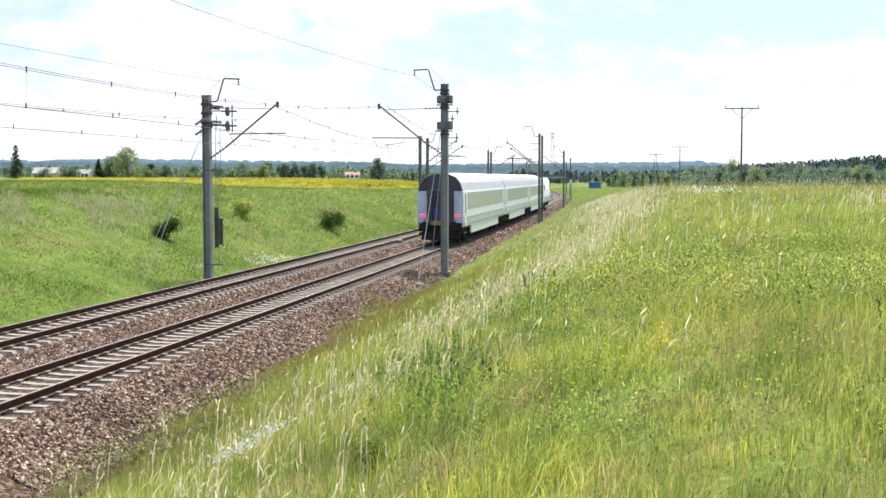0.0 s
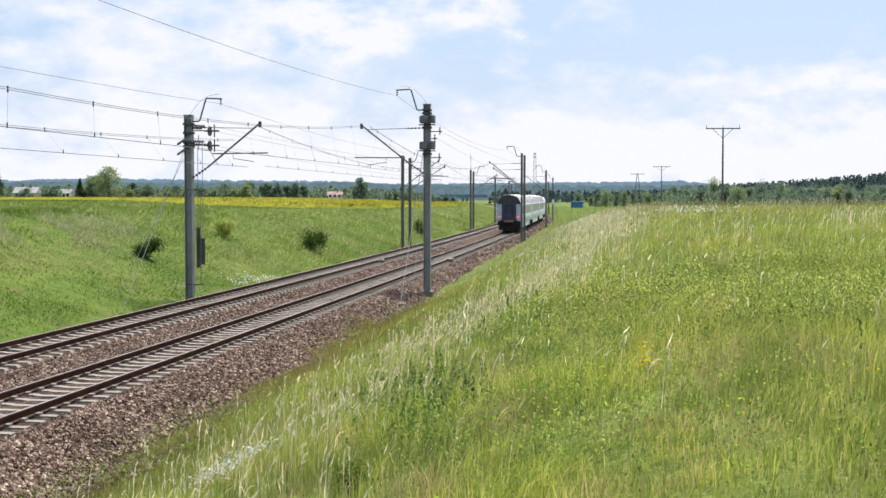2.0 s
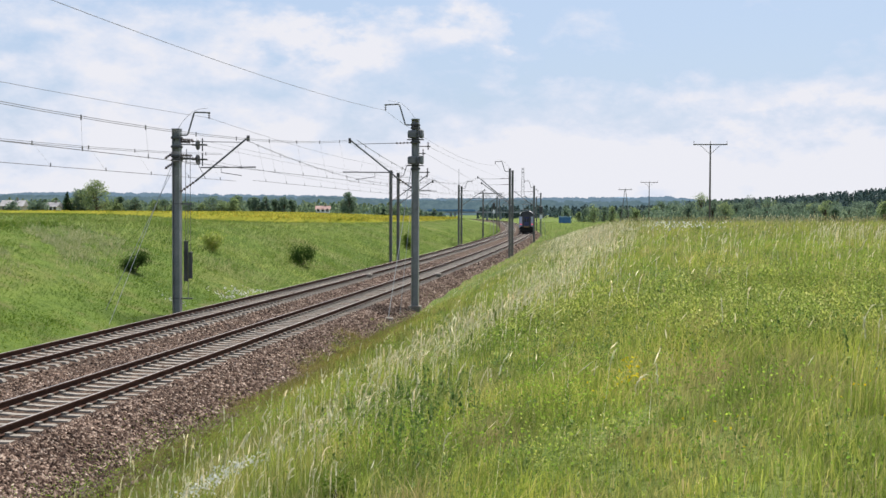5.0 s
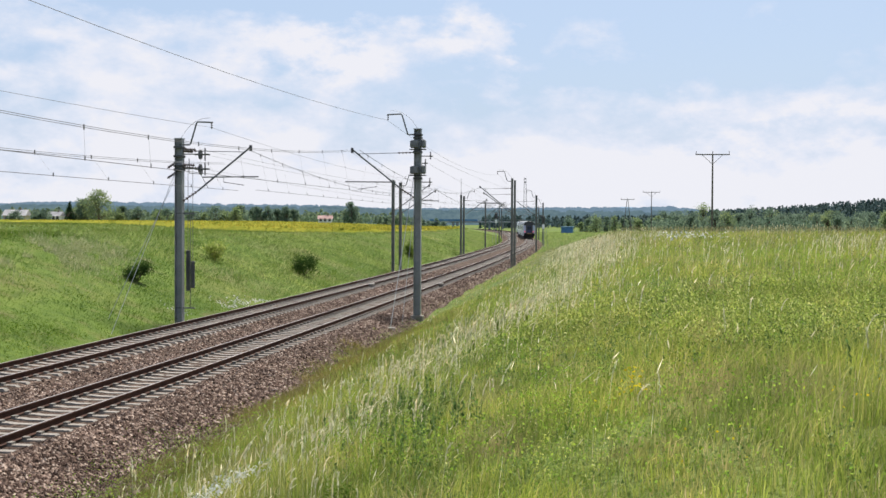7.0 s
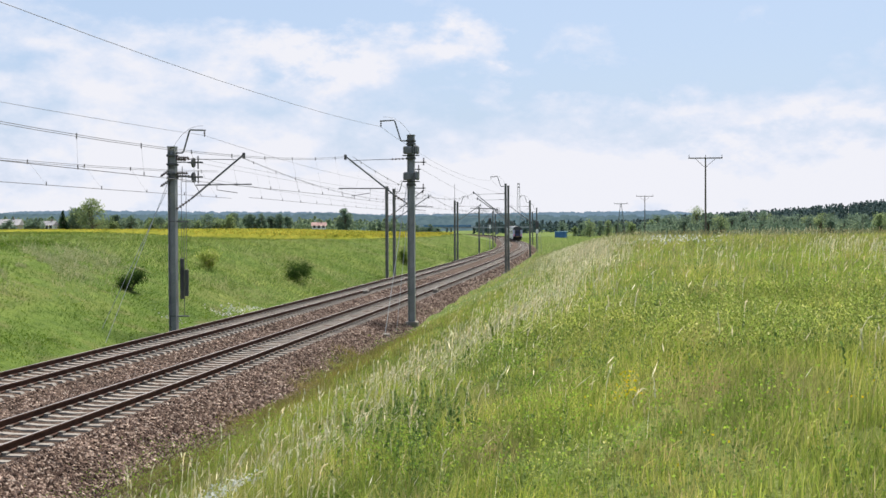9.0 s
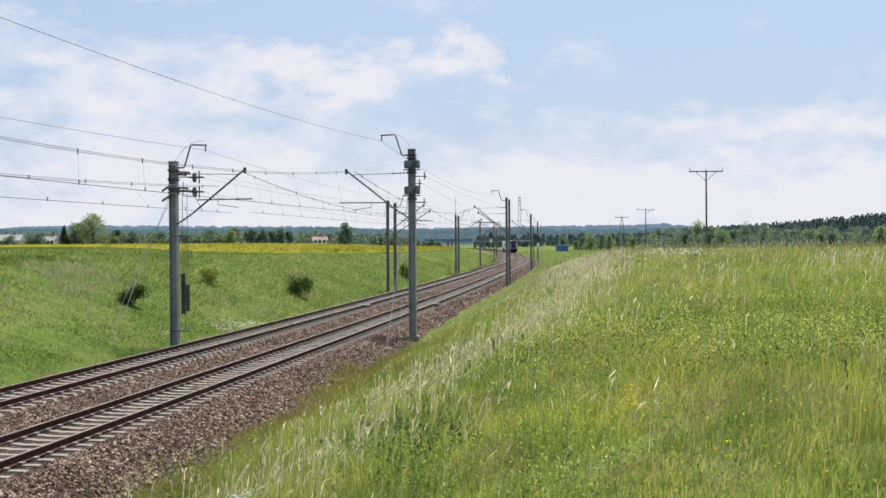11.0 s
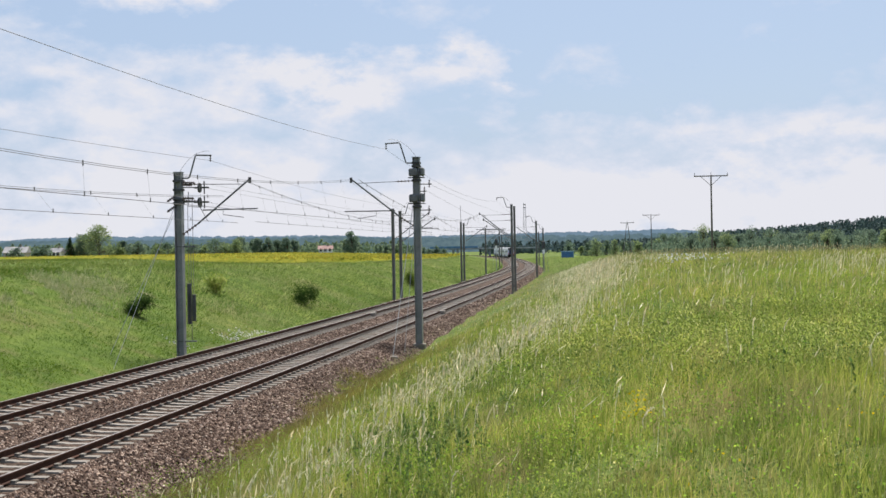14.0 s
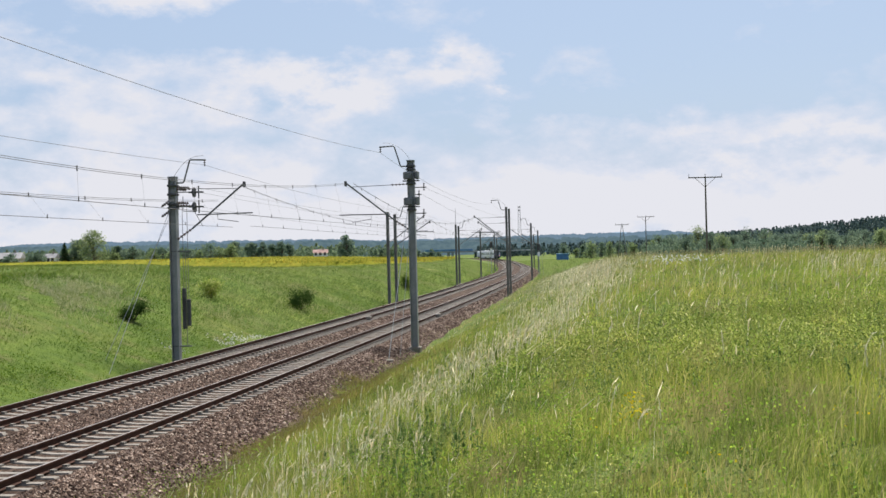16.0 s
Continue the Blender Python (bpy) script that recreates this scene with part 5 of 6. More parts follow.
def make_wires():
    near = [-17.0, 49.5, 114.4, 180.0, 246.0, 310.0, 375.0, 440.0]
    for a, b in zip(near, near[1:]):
        span(-0.35, a, b, 7.72, 7.72, 1.26, 5.68, 0.2)
    far = [-22.0, 42.7, 103.2, 163.0, 205.6, 265.0, 325.0, 390.0]
    span(SECOND, -22.0, 42.7, 7.3, 6.75, 0.85, 5.52, -0.2, -4.9)
    for a, b in zip(far[1:], far[2:]):
        span(SECOND + 0.4, a, b, 7.38, 7.3, 1.1, 5.55, -0.2)
    for o, row, z, sag in ((1.25, near, 9.18, 0.70), (-5.5, far, 8.34, 0.42)):
        for a, b in zip(row[:7], row[1:]):
            ob = link_bm("earth_wire", tube(bmesh.new(), sag_points(on_line(a, o, z), on_line(b, o, z if b < 60 else z - 0.2), sag), 0.0075, 5), MAT_WIRE)
            tagged(ob, "thin dark earth wire hung between mast tops", "wire", "earth wires")
    # tension wires running down the line from the two large masts
    for a, b in (((42.7, -5.9, 7.15), (103.2, -4.2, 6.6)), ((42.7, -5.9, 7.35), (103.2, -4.0, 6.9)), ((42.7, -5.9, 6.5), (103.2, -4.2, 5.75)), ((49.5, 3.4, 7.4), (114.4, 2.4, 7.6)), ((49.5, 3.3, 7.05), (114.4, 2.0, 6.1)),
                 ((49.5, -0.55, 7.6), (103.2, -2.5, 5.7))):
        ob = link_bm("tension_wire", tube(bmesh.new(), sag_points(on_line(*a), on_line(*b), 0.15), 0.006, 5), MAT_WIRE)
        tagged(ob, "dark tension wire running from a mast along the line", "wire", "tension wires")


def signal(s, o, z_head, d):
    thing = tagged(new("railway_signal"), "black railway signal head on a pale slim post", "signal", "signals")
    thing.matrix_basis = line_pose(s, o, 0)
    part("post", tube(bmesh.new(), [(0, 0, -0.8), (0, 0, z_head + 0.6)], 0.06, 8), MAT_STAY, thing)
    bm = box(bmesh.new(), -0.3, 0.3, -0.12, 0.1, z_head - 0.5, z_head + 0.75, 0.06)
    part("signal_head", bm, MAT_IRON, thing, "black signal head")
    for k in range(3):
        bm = tube(bmesh.new(), [(0, -0.12, z_head - 0.25 + 0.36 * k), (0, -0.3, z_head - 0.23 + 0.36 * k)], 0.11, 10)
        part("hood", bm, MAT_IRON, thing)
    part("white_plate", box(bmesh.new(), -0.22, 0.22, -0.1, -0.07, z_head - 1.5, z_head - 0.75, 0.01), MAT_WHITEPAINT, thing, "white plate below the head")
    for x in (-0.35, 0.35):
        part("ladder_rail", tube(bmesh.new(), [(x + d * 0.5, 0.1, -0.8), (x * 0.3 + d * 0.3, 0.1, z_head - 0.3)], 0.03, 6), MAT_STAY, thing)


MAT_WHITEPAINT = worn("white_paint", (0.70, 0.71, 0.71), (0.82, 0.82, 0.82), 0.5, 0.0, 0.8, 12.0, 0.04)


def track_box(s, o, z):
    thing = tagged(new("track_magnet"), "small pale metal box fixed beside the rail", "track box", "track boxes")
    thing.matrix_basis = line_pose(s, o, z)
    part("housing", box(bmesh.new(), -0.16, 0.16, -0.35, 0.35, -0.12, 0.06, 0.04), MAT_CONCRETE, thing)
    part("foot", box(bmesh.new(), -0.12, 0.12, -0.45, 0.45, -0.24, -0.12, 0.01), MAT_IRON, thing)


big_masts()
other_masts()
make_wires()
signal(244.0, -7.0, 5.4, -1)
signal(205.0, 3.3, 4.5, 1)
track_box(67.9, SECOND + 0.98, 0.08)
track_box(71.5, 1.0, -0.02)
gravel_verge()
make_meadow()
make_slope_grass()
make_seed_heads()
make_edge_grass()
weeds()
make_herbs()
make_stems()
flowers("white_flower_patch", [(-2.30, 11.2), (-2.26, 11.5), (-2.2, 11.8), (-2.12, 12.2), (-2.02, 12.5)], 0.12, 85, 0.030, 0.27, MAT_WHITE, "low patch of small white flowers by the ballast", 51)
flowers("white_slope_flowers", [(-11.2, 62.3), (-10.9, 64.2), (-10.75, 65.3), (-10.3, 67.0), (-12.3, 56.5)], 0.32, 60, 0.09, 0.36, MAT_WHITE, "small white flowers at the foot of the slope", 53)
flowers("pale_umbels", [(9.1, 47.1), (9.6, 46.0), (8.4, 44.0), (10.2, 48.5)], 0.8, 45, 0.085, 0.6, MAT_WHITE, "pale umbel flowers scattered in the meadow", 54)
flowers("yellow_flower_clump", [(1.35, 8.9), (1.40, 8.98), (1.44, 8.92)], 0.04, 14, 0.032, 0.50, MAT_YELLOW, "clump of yellow meadow flowers", 52)
flowers("yellow_flower_sprinkle", [(1.04, 8.8), (1.25, 8.75), (1.3, 6.4), (1.59, 6.5), (2.72, 7.74), (2.47, 6.95), (2.48, 7.25)], 0.12, 5, 0.022, 0.46, MAT_YELLOW, "a few small yellow flowers in the grass", 55)


# ---- fields, trees and far things ----
def rape_field():
    rng = np.random.default_rng(61)
    n = 26000
    s, o = rng.uniform(5, 470, n * 4), -20 - 330 * rng.random(n * 4) ** 1.6
    v = on_line_array(s, o, 0 * s)
    k = (v[:, 0] < 0.027 * v[:, 1] + 1.5 * np.sin(v[:, 1] * 0.2)) & (v[:, 1] < 415) & (v[:, 1] > 140) & (v[:, 0] > -0.47 * v[:, 1])
    k &= (o < -20) & (v[:, 1] > 150 + 1.8 * (-12 - v[:, 0]))
    v, s, o = v[k], s[k], o[k]
    v[:, 2] = terrain_so(s, o, v[:, 0], v[:, 1]) + rng.uniform(0.45, 0.8, len(v))
    a, b = leaf_cloud(v, 0.34, rng)
    tagged(array_mesh("rapeseed_field", a, b, MAT_RAPE), "wide field of yellow flowering rapeseed", "crop field", kind="stuff")
    xs, ys = spread(-260, 12, -90, 12, 2.5, 1.08), spread(140, 415, 140, 260, 3.0, 1.03)
    X, Y = np.meshgrid(xs, ys)
    s, o = to_line(X, Y)
    z = terrain_so(s, o, X.ravel(), Y.ravel()) + 0.62 + rng.normal(0, 0.035, X.size)
    inside = (o < -20) & (Y.ravel() > 150 + 1.8 * (-12 - X.ravel())) & (X.ravel() < 0.027 * Y.ravel()) & (Y.ravel() < 412)
    z = np.where(inside, z, z - 1.0)
    tagged(array_mesh("rapeseed_canopy", np.stack([X.ravel(), Y.ravel(), z], 1), grid_faces(len(xs), len(ys)), MAT_RAPE), "dense yellow canopy of the rapeseed crop", "crop field", kind="stuff")


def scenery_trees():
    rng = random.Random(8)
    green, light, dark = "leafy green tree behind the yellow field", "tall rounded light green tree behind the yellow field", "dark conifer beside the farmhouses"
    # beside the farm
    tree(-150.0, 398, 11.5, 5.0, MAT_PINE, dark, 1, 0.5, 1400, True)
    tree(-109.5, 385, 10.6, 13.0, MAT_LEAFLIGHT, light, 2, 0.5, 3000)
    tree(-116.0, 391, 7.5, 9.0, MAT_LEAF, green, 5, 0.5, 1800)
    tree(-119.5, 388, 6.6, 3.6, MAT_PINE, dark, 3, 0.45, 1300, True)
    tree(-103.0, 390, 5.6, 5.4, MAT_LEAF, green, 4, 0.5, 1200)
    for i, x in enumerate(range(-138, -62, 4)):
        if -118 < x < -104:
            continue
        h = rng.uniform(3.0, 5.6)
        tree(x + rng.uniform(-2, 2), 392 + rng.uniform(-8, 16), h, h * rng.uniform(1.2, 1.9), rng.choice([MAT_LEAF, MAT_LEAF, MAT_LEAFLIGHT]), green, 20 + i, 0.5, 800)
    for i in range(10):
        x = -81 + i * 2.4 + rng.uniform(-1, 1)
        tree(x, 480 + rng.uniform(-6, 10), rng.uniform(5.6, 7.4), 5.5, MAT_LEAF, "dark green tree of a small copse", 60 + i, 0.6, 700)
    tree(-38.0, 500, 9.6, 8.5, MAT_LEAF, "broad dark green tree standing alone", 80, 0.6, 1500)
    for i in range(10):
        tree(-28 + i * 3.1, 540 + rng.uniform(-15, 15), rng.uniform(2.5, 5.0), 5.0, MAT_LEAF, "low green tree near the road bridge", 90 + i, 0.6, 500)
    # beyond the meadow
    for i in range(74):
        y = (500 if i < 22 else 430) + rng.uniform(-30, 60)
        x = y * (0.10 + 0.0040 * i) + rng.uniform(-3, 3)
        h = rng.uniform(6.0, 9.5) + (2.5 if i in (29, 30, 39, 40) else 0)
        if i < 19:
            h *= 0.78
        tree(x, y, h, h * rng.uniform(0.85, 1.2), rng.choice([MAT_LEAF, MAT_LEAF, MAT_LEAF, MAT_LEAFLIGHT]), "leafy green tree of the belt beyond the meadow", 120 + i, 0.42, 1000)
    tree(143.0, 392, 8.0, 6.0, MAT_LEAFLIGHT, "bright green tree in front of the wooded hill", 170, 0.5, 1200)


def far_woods():
    rng = np.random.default_rng(71)
    n = 700
    Y = rng.uniform(760, 930, n)
    X = Y * rng.uniform(0.03, 0.46, n)
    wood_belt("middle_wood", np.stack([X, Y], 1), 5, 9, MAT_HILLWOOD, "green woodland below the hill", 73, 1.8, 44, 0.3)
    n = 1800
    X, Y = rng.uniform(210, 760, n), rng.uniform(980, 1350, n)
    k = X > 0.2 * Y
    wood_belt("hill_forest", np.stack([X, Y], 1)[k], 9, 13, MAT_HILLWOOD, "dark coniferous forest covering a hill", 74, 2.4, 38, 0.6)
    n = 820
    Y = rng.uniform(400, 520, n)
    X = Y * rng.uniform(0.17, 0.42, n)
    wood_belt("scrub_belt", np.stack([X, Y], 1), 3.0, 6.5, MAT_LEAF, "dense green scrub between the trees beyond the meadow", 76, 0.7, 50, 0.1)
    n = 440
    Y = rng.uniform(500, 640, n)
    X = Y * rng.uniform(-0.44, -0.02, n)
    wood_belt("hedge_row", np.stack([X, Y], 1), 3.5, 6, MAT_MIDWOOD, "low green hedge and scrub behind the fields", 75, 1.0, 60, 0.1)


def haze_glow(name, c1, c2, scale):
    """Emission in two noise tones: the haze over far land put into a glow."""
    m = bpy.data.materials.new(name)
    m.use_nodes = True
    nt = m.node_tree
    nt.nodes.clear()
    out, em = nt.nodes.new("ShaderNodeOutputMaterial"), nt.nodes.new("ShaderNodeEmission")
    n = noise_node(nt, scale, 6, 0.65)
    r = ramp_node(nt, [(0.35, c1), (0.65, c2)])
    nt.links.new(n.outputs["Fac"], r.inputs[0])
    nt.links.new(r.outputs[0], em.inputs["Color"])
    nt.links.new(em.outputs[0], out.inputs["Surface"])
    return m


def far_hills():
    """Far hills at the edge of sight, and the long forest before them, haze glowing from both."""
    # blue haze is painted as emission; the hills are no light source
    m = haze_glow("hazy_hills_glow", (0.24, 0.34, 0.45), (0.29, 0.39, 0.50), 0.004)
    xs = np.linspace(-2400, 2400, 161)
    top = 26 + 22 * np.exp(-((xs - 560) / 330) ** 2) + 20 * np.exp(-((xs - 1050) / 420) ** 2) + 4 * np.sin(xs * 0.011) + 3 * np.sin(xs * 0.031 + 1) + 9 * np.exp(-((xs + 900) / 600) ** 2)
    rows = [np.stack([xs, 0 * xs + 4000 + 300 * k, -10 + (top + 10) * math.sin(k * math.pi / 2)], 1) for k in np.linspace(0, 1, 6)]
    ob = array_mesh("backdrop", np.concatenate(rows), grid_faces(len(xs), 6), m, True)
    tagged(ob, "hills on the far horizon, glowing in the pale blue of haze", "hills", kind="structure")
    rng = np.random.default_rng(72)
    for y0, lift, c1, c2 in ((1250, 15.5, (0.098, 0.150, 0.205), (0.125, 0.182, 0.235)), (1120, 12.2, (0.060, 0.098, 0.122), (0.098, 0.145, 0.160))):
        # forest haze put into the glow, bluer on the farther belt
        m = haze_glow("hazy_forest_glow", c1, c2, 0.16)
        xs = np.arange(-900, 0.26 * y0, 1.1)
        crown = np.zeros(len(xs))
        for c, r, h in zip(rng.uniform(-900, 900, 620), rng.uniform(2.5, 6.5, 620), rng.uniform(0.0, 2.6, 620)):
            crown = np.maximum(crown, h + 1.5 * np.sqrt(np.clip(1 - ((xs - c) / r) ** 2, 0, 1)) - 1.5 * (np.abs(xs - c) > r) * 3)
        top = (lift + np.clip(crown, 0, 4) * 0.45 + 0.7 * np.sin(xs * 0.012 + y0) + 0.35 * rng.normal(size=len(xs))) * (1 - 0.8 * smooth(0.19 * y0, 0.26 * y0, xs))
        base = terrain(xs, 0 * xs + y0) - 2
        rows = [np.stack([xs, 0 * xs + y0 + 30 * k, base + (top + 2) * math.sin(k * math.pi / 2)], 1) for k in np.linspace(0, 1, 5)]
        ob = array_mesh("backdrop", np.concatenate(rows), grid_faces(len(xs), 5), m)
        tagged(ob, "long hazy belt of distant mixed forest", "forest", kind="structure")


def utility_pole(x, y, top, arm, group="utility poles"):
    thing = tagged(new("utility_pole"), "weathered timber power pole with a wide crossarm", "pole", group)
    z = height(x, y)
    thing.location = (x, y, z)
    thing.rotation_euler = (0, 0, radians(-3))
    h = top - z
    part("pole", tube(bmesh.new(), [(0, 0, -0.3), (0, 0, h)], 0.14, 10, 0.09), MAT_WOOD, thing)
    part("crossarm", box(bmesh.new(), -arm, arm, -0.06, 0.06, h - 0.16, h - 0.02, 0.01), MAT_WOOD, thing)
    for d in (-1, 1):
        part("brace", tube(bmesh.new(), [(d * arm * 0.62, 0.09, h - 0.1), (0, 0.12, h - 1.35)], 0.03, 6), MAT_IRON, thing)
    for xx in (-arm + 0.08, 0.0, arm - 0.08):
        part("insulator", discs(bmesh.new(), (xx, 0, h - 0.02), (xx, 0, h + 0.36), 0.075, 3), MAT_INSUL, thing)


def frame_pylon(x, y, top):
    thing = tagged(new("pylon"), "grey A-frame power pylon with a crossarm", "pylon")
    z = height(x, y)
    thing.location = (x, y, z)
    h = top - z
    for d in (-1, 1):
        part("leg", tube(bmesh.new(), [(d * 1.7, 0, -0.3), (d * 0.12, 0, h)], 0.15, 6, 0.1), MAT_MASTFAR, thing)
    part("crossarm", box(bmesh.new(), -2.4, 2.4, -0.08, 0.08, h - 0.2, h, 0.01), MAT_MASTFAR, thing)
    part("brace", box(bmesh.new(), -1.0, 1.0, -0.06, 0.06, h * 0.45, h * 0.45 + 0.15), MAT_MASTFAR, thing)
    for xx in (-2.2, 0.0, 2.2):
        part("insulator", discs(bmesh.new(), (xx, 0, h), (xx, 0, h + 0.45), 0.12, 3), MAT_INSUL, thing)


def lattice_tower(x, y, top):
    thing = tagged(new("radio_tower"), "slim grey steel lattice radio tower on the horizon", "tower")
    z = height(x, y)
    thing.location = (x, y, z)
    h = top - z
    for a, b in ((-1, -1), (1, -1), (1, 1), (-1, 1)):
        part("leg", tube(bmesh.new(), [(a * 2.2, b * 2.2, 0), (a * 1.0, b * 1.0, h)], 0.09, 5), MAT_TUBE, thing)
    sides = [bmesh.new(), bmesh.new()]
    for i in range(18):
        z0, z1 = h * i / 18, h * (i + 1) / 18
        w0, w1 = 2.2 - 1.2 * i / 18, 2.2 - 1.2 * (i + 1) / 18
        for y0, bm in zip((-1, 1), sides):
            tube(bm, [(-w0, y0 * w0, z0), (w1, y0 * w1, z1)], 0.05, 4)
            tube(bm, [(w0, y0 * w0, z0), (-w1, y0 * w1, z1)], 0.05, 4)
    for bm in sides:
        part("bracing", bm, MAT_TUBE, thing)
    for zz in (h - 1.5, h - 5):
        part("antenna", box(bmesh.new(), -1.25, 1.25, -0.3, 0.3, zz - 0.5, zz + 0.4, 0.1), MAT_TUBE, thing)


def hut():
    m1 = worn("blue_sheet", (0.035, 0.13, 0.30), (0.06, 0.19, 0.38), 0.5, 0.0, 0.8, 8.0)
    m2 = worn("pale_blue_roof", (0.16, 0.32, 0.46), (0.24, 0.42, 0.55), 0.5, 0.0, 0.8, 8.0)
    thing = tagged(new("container_hut"), "blue metal container hut standing on the grass", "hut")
    z = height(46.1, 453)
    thing.matrix_basis = pose(46.1, 453, z, 0, 0, -14)
    bm = box(bmesh.new(), -2.15, 2.15, -1.2, 1.2, 0.1, 2.4, 0.04)
    part("body", bm, m1, thing)
    bm = bmesh.new()
    for i in range(22):
        box(bm, -2.05 + 0.19 * i, -1.96 + 0.19 * i, -1.23, -1.19, 0.2, 2.3)
    part("ribs", bm, m1, thing)
    part("roof", box(bmesh.new(), -2.3, 2.3, -1.35, 1.35, 2.4, 2.62, 0.05), m2, thing, "pale blue roof")
    part("door", box(bmesh.new(), -0.5, 0.5, -1.25, -1.21, 0.15, 2.15), m1, thing)
    part("plinth", box(bmesh.new(), -2.2, 2.2, -1.25, 1.25, -0.4, 0.1), MAT_CONCRETE, thing)


def house(x, y, w, d, eave, ridge, wall, roof, turn, label, seed):
    thing = tagged(new("house"), label, "house", "farm buildings")
    thing.matrix_basis = pose(x, y, height(x, y) - 0.1, 0, 0, turn)
    part("wall", box(bmesh.new(), -w, w, -d, d, 0, eave), wall, thing)
    bm = bmesh.new()
    o = 0.35
    a = [bm.verts.new(p) for p in ((-w - o, -d - o, eave - 0.1), (w + o, -d - o, eave - 0.1), (w + o, 0, ridge), (-w - o, 0, ridge), (-w - o, d + o, eave - 0.1), (w + o, d + o, eave - 0.1))]
    for f in ((0, 1, 2, 3), (3, 2, 5, 4), (0, 3, 4), (1, 5, 2), (0, 4, 5, 1)):
        bm.faces.new([a[i] for i in f])
    part("roof", bm, roof, thing)
    part("chimney", box(bmesh.new(), w * 0.3, w * 0.3 + 0.5, -0.25, 0.25, ridge - 0.8, ridge + 0.7), MAT_CONCRETE, thing)
    for k in range(3):
        xx = -w + (k + 0.5) * 2 * w / 3
        part("window", box(bmesh.new(), xx - 0.5, xx + 0.5, -d - 0.04, -d + 0.02, 0.9, 2.1), MAT_GLASS, thing, "dark glazed window")
    return thing


def buildings():
    wall, white = worn("pale_render", (0.36, 0.34, 0.31), (0.46, 0.44, 0.4), 0.9, 0, 0.6, 8), MAT_WHITEPAINT
    red = worn("reddish_roof", (0.30, 0.19, 0.17), (0.40, 0.27, 0.24), 0.85, 0, 0.5, 6)
    grey = worn("grey_roof", (0.26, 0.25, 0.26), (0.35, 0.34, 0.34), 0.85, 0, 0.5, 6)
    house(-143.5, 408, 3.6, 3.2, 2.3, 4.2, wall, grey, 4, "low farmhouse with a pale grey roof", 1)
    house(-131.5, 412, 2.2, 2.2, 2.2, 3.6, white, grey, -8, "small white shed with a bright roof", 2)
    house(-126.0, 415, 2.0, 2.2, 2.2, 3.5, wall, red, 10, "small house with a reddish roof", 3)
    house(-45.8, 470, 2.6, 2.4, 1.9, 3.2, white, red, 3, "white barn with a reddish roof", 4)
    # road bridge over the line
    blue = worn("blue_barrier", (0.06, 0.16, 0.30), (0.10, 0.22, 0.38), 0.6, 0, 0.3, 4)
    deck = worn("bridge_concrete", (0.20, 0.23, 0.25), (0.30, 0.33, 0.35), 0.9, 0, 0.3, 4)
    thing = tagged(new("road_bridge"), "grey concrete road bridge with a blue barrier across the line", "bridge")
    thing.matrix_basis = pose(16, 715, -1.2, 0, 0, -4)
    part("deck", box(bmesh.new(), -34, 40, -4, 4, 4.9, 5.7, 0.1), deck, thing)
    part("barrier", box(bmesh.new(), -24, 4, -4.1, -3.9, 5.7, 6.9, 0.02), blue, thing, "blue side barrier")
    for x in (-10.5, -8.0, 11.0, 19.0):
        part("pier", box(bmesh.new(), x - 0.5, x + 0.5, -3.2, 3.2, -1.0, 4.9, 0.08), deck, thing)
    for i in range(30):
        part("rail_post", box(bmesh.new(), -33 + 2.45 * i, -32.85 + 2.45 * i, -3.95, -3.85, 5.7, 6.8), deck, thing)
    part("handrail", box(bmesh.new(), -34, 40, -3.96, -3.84, 6.75, 6.86), deck, thing)


MAT_GLASS = plain("dark_window_glass", (0.02, 0.025, 0.03), 0.08)


# ---- train ----
MAT_COACH = worn("white_coach_paint", (0.72, 0.75, 0.80), (0.79, 0.82, 0.86), 0.4, 0.0, 0.5, 6.0, 0.02)
MAT_ROOF = worn("silver_coach_roof", (0.34, 0.35, 0.365), (0.43, 0.44, 0.455), 0.45, 0.1, 0.5, 6.0, 0.04)
# sky reflection put into the glass as a pale base colour
MAT_PANE = plain("sky_toned_pane", (0.46, 0.465, 0.49), 0.2)
MAT_ENDBLUE = worn("pale_blue_end_panel", (0.40, 0.45, 0.60), (0.48, 0.53, 0.67), 0.5, 0.0, 1.0, 8.0, 0.03)
MAT_DARKEND = worn("dark_grey_end", (0.025, 0.027, 0.032), (0.05, 0.052, 0.06), 0.6, 0.0, 1.0, 10.0, 0.05)
MAT_DOORBLUE = worn("dark_blue_door", (0.012, 0.02, 0.09), (0.02, 0.035, 0.13), 0.4, 0.0, 1.0, 10.0, 0.03)
MAT_UNDER = worn("sooty_underframe", (0.015, 0.015, 0.016), (0.04, 0.038, 0.036), 0.85, 0.0, 1.5, 12.0, 0.1)
MAT_OCHRE = worn("ochre_step_plate", (0.20, 0.13, 0.05), (0.30, 0.2, 0.08), 0.6, 0.0, 3.0, 12.0, 0.05)
MAT_BAND = plain("grey_stripe", (0.33, 0.36, 0.42), 0.4)


def lamp_material():
    m, nt, b = principled("red_tail_lamp", 0.4)
    b.inputs["Base Color"].default_value = (0.7, 0.02, 0.04, 1)
    b.inputs["Emission Color"].default_value, b.inputs["Emission Strength"].default_value = (1.0, 0.03, 0.05, 1), 1.0
    return m


MAT_TAIL = lamp_material()
SIDE = [(1.30, 0.95), (1.38, 1.15), (1.4125, 1.5), (1.4125, 2.6), (1.37, 3.05)]
TOP = [(1.37, 3.05), (1.22, 3.5), (0.95, 3.82), (0.5, 4.0), (0.0, 4.05)]


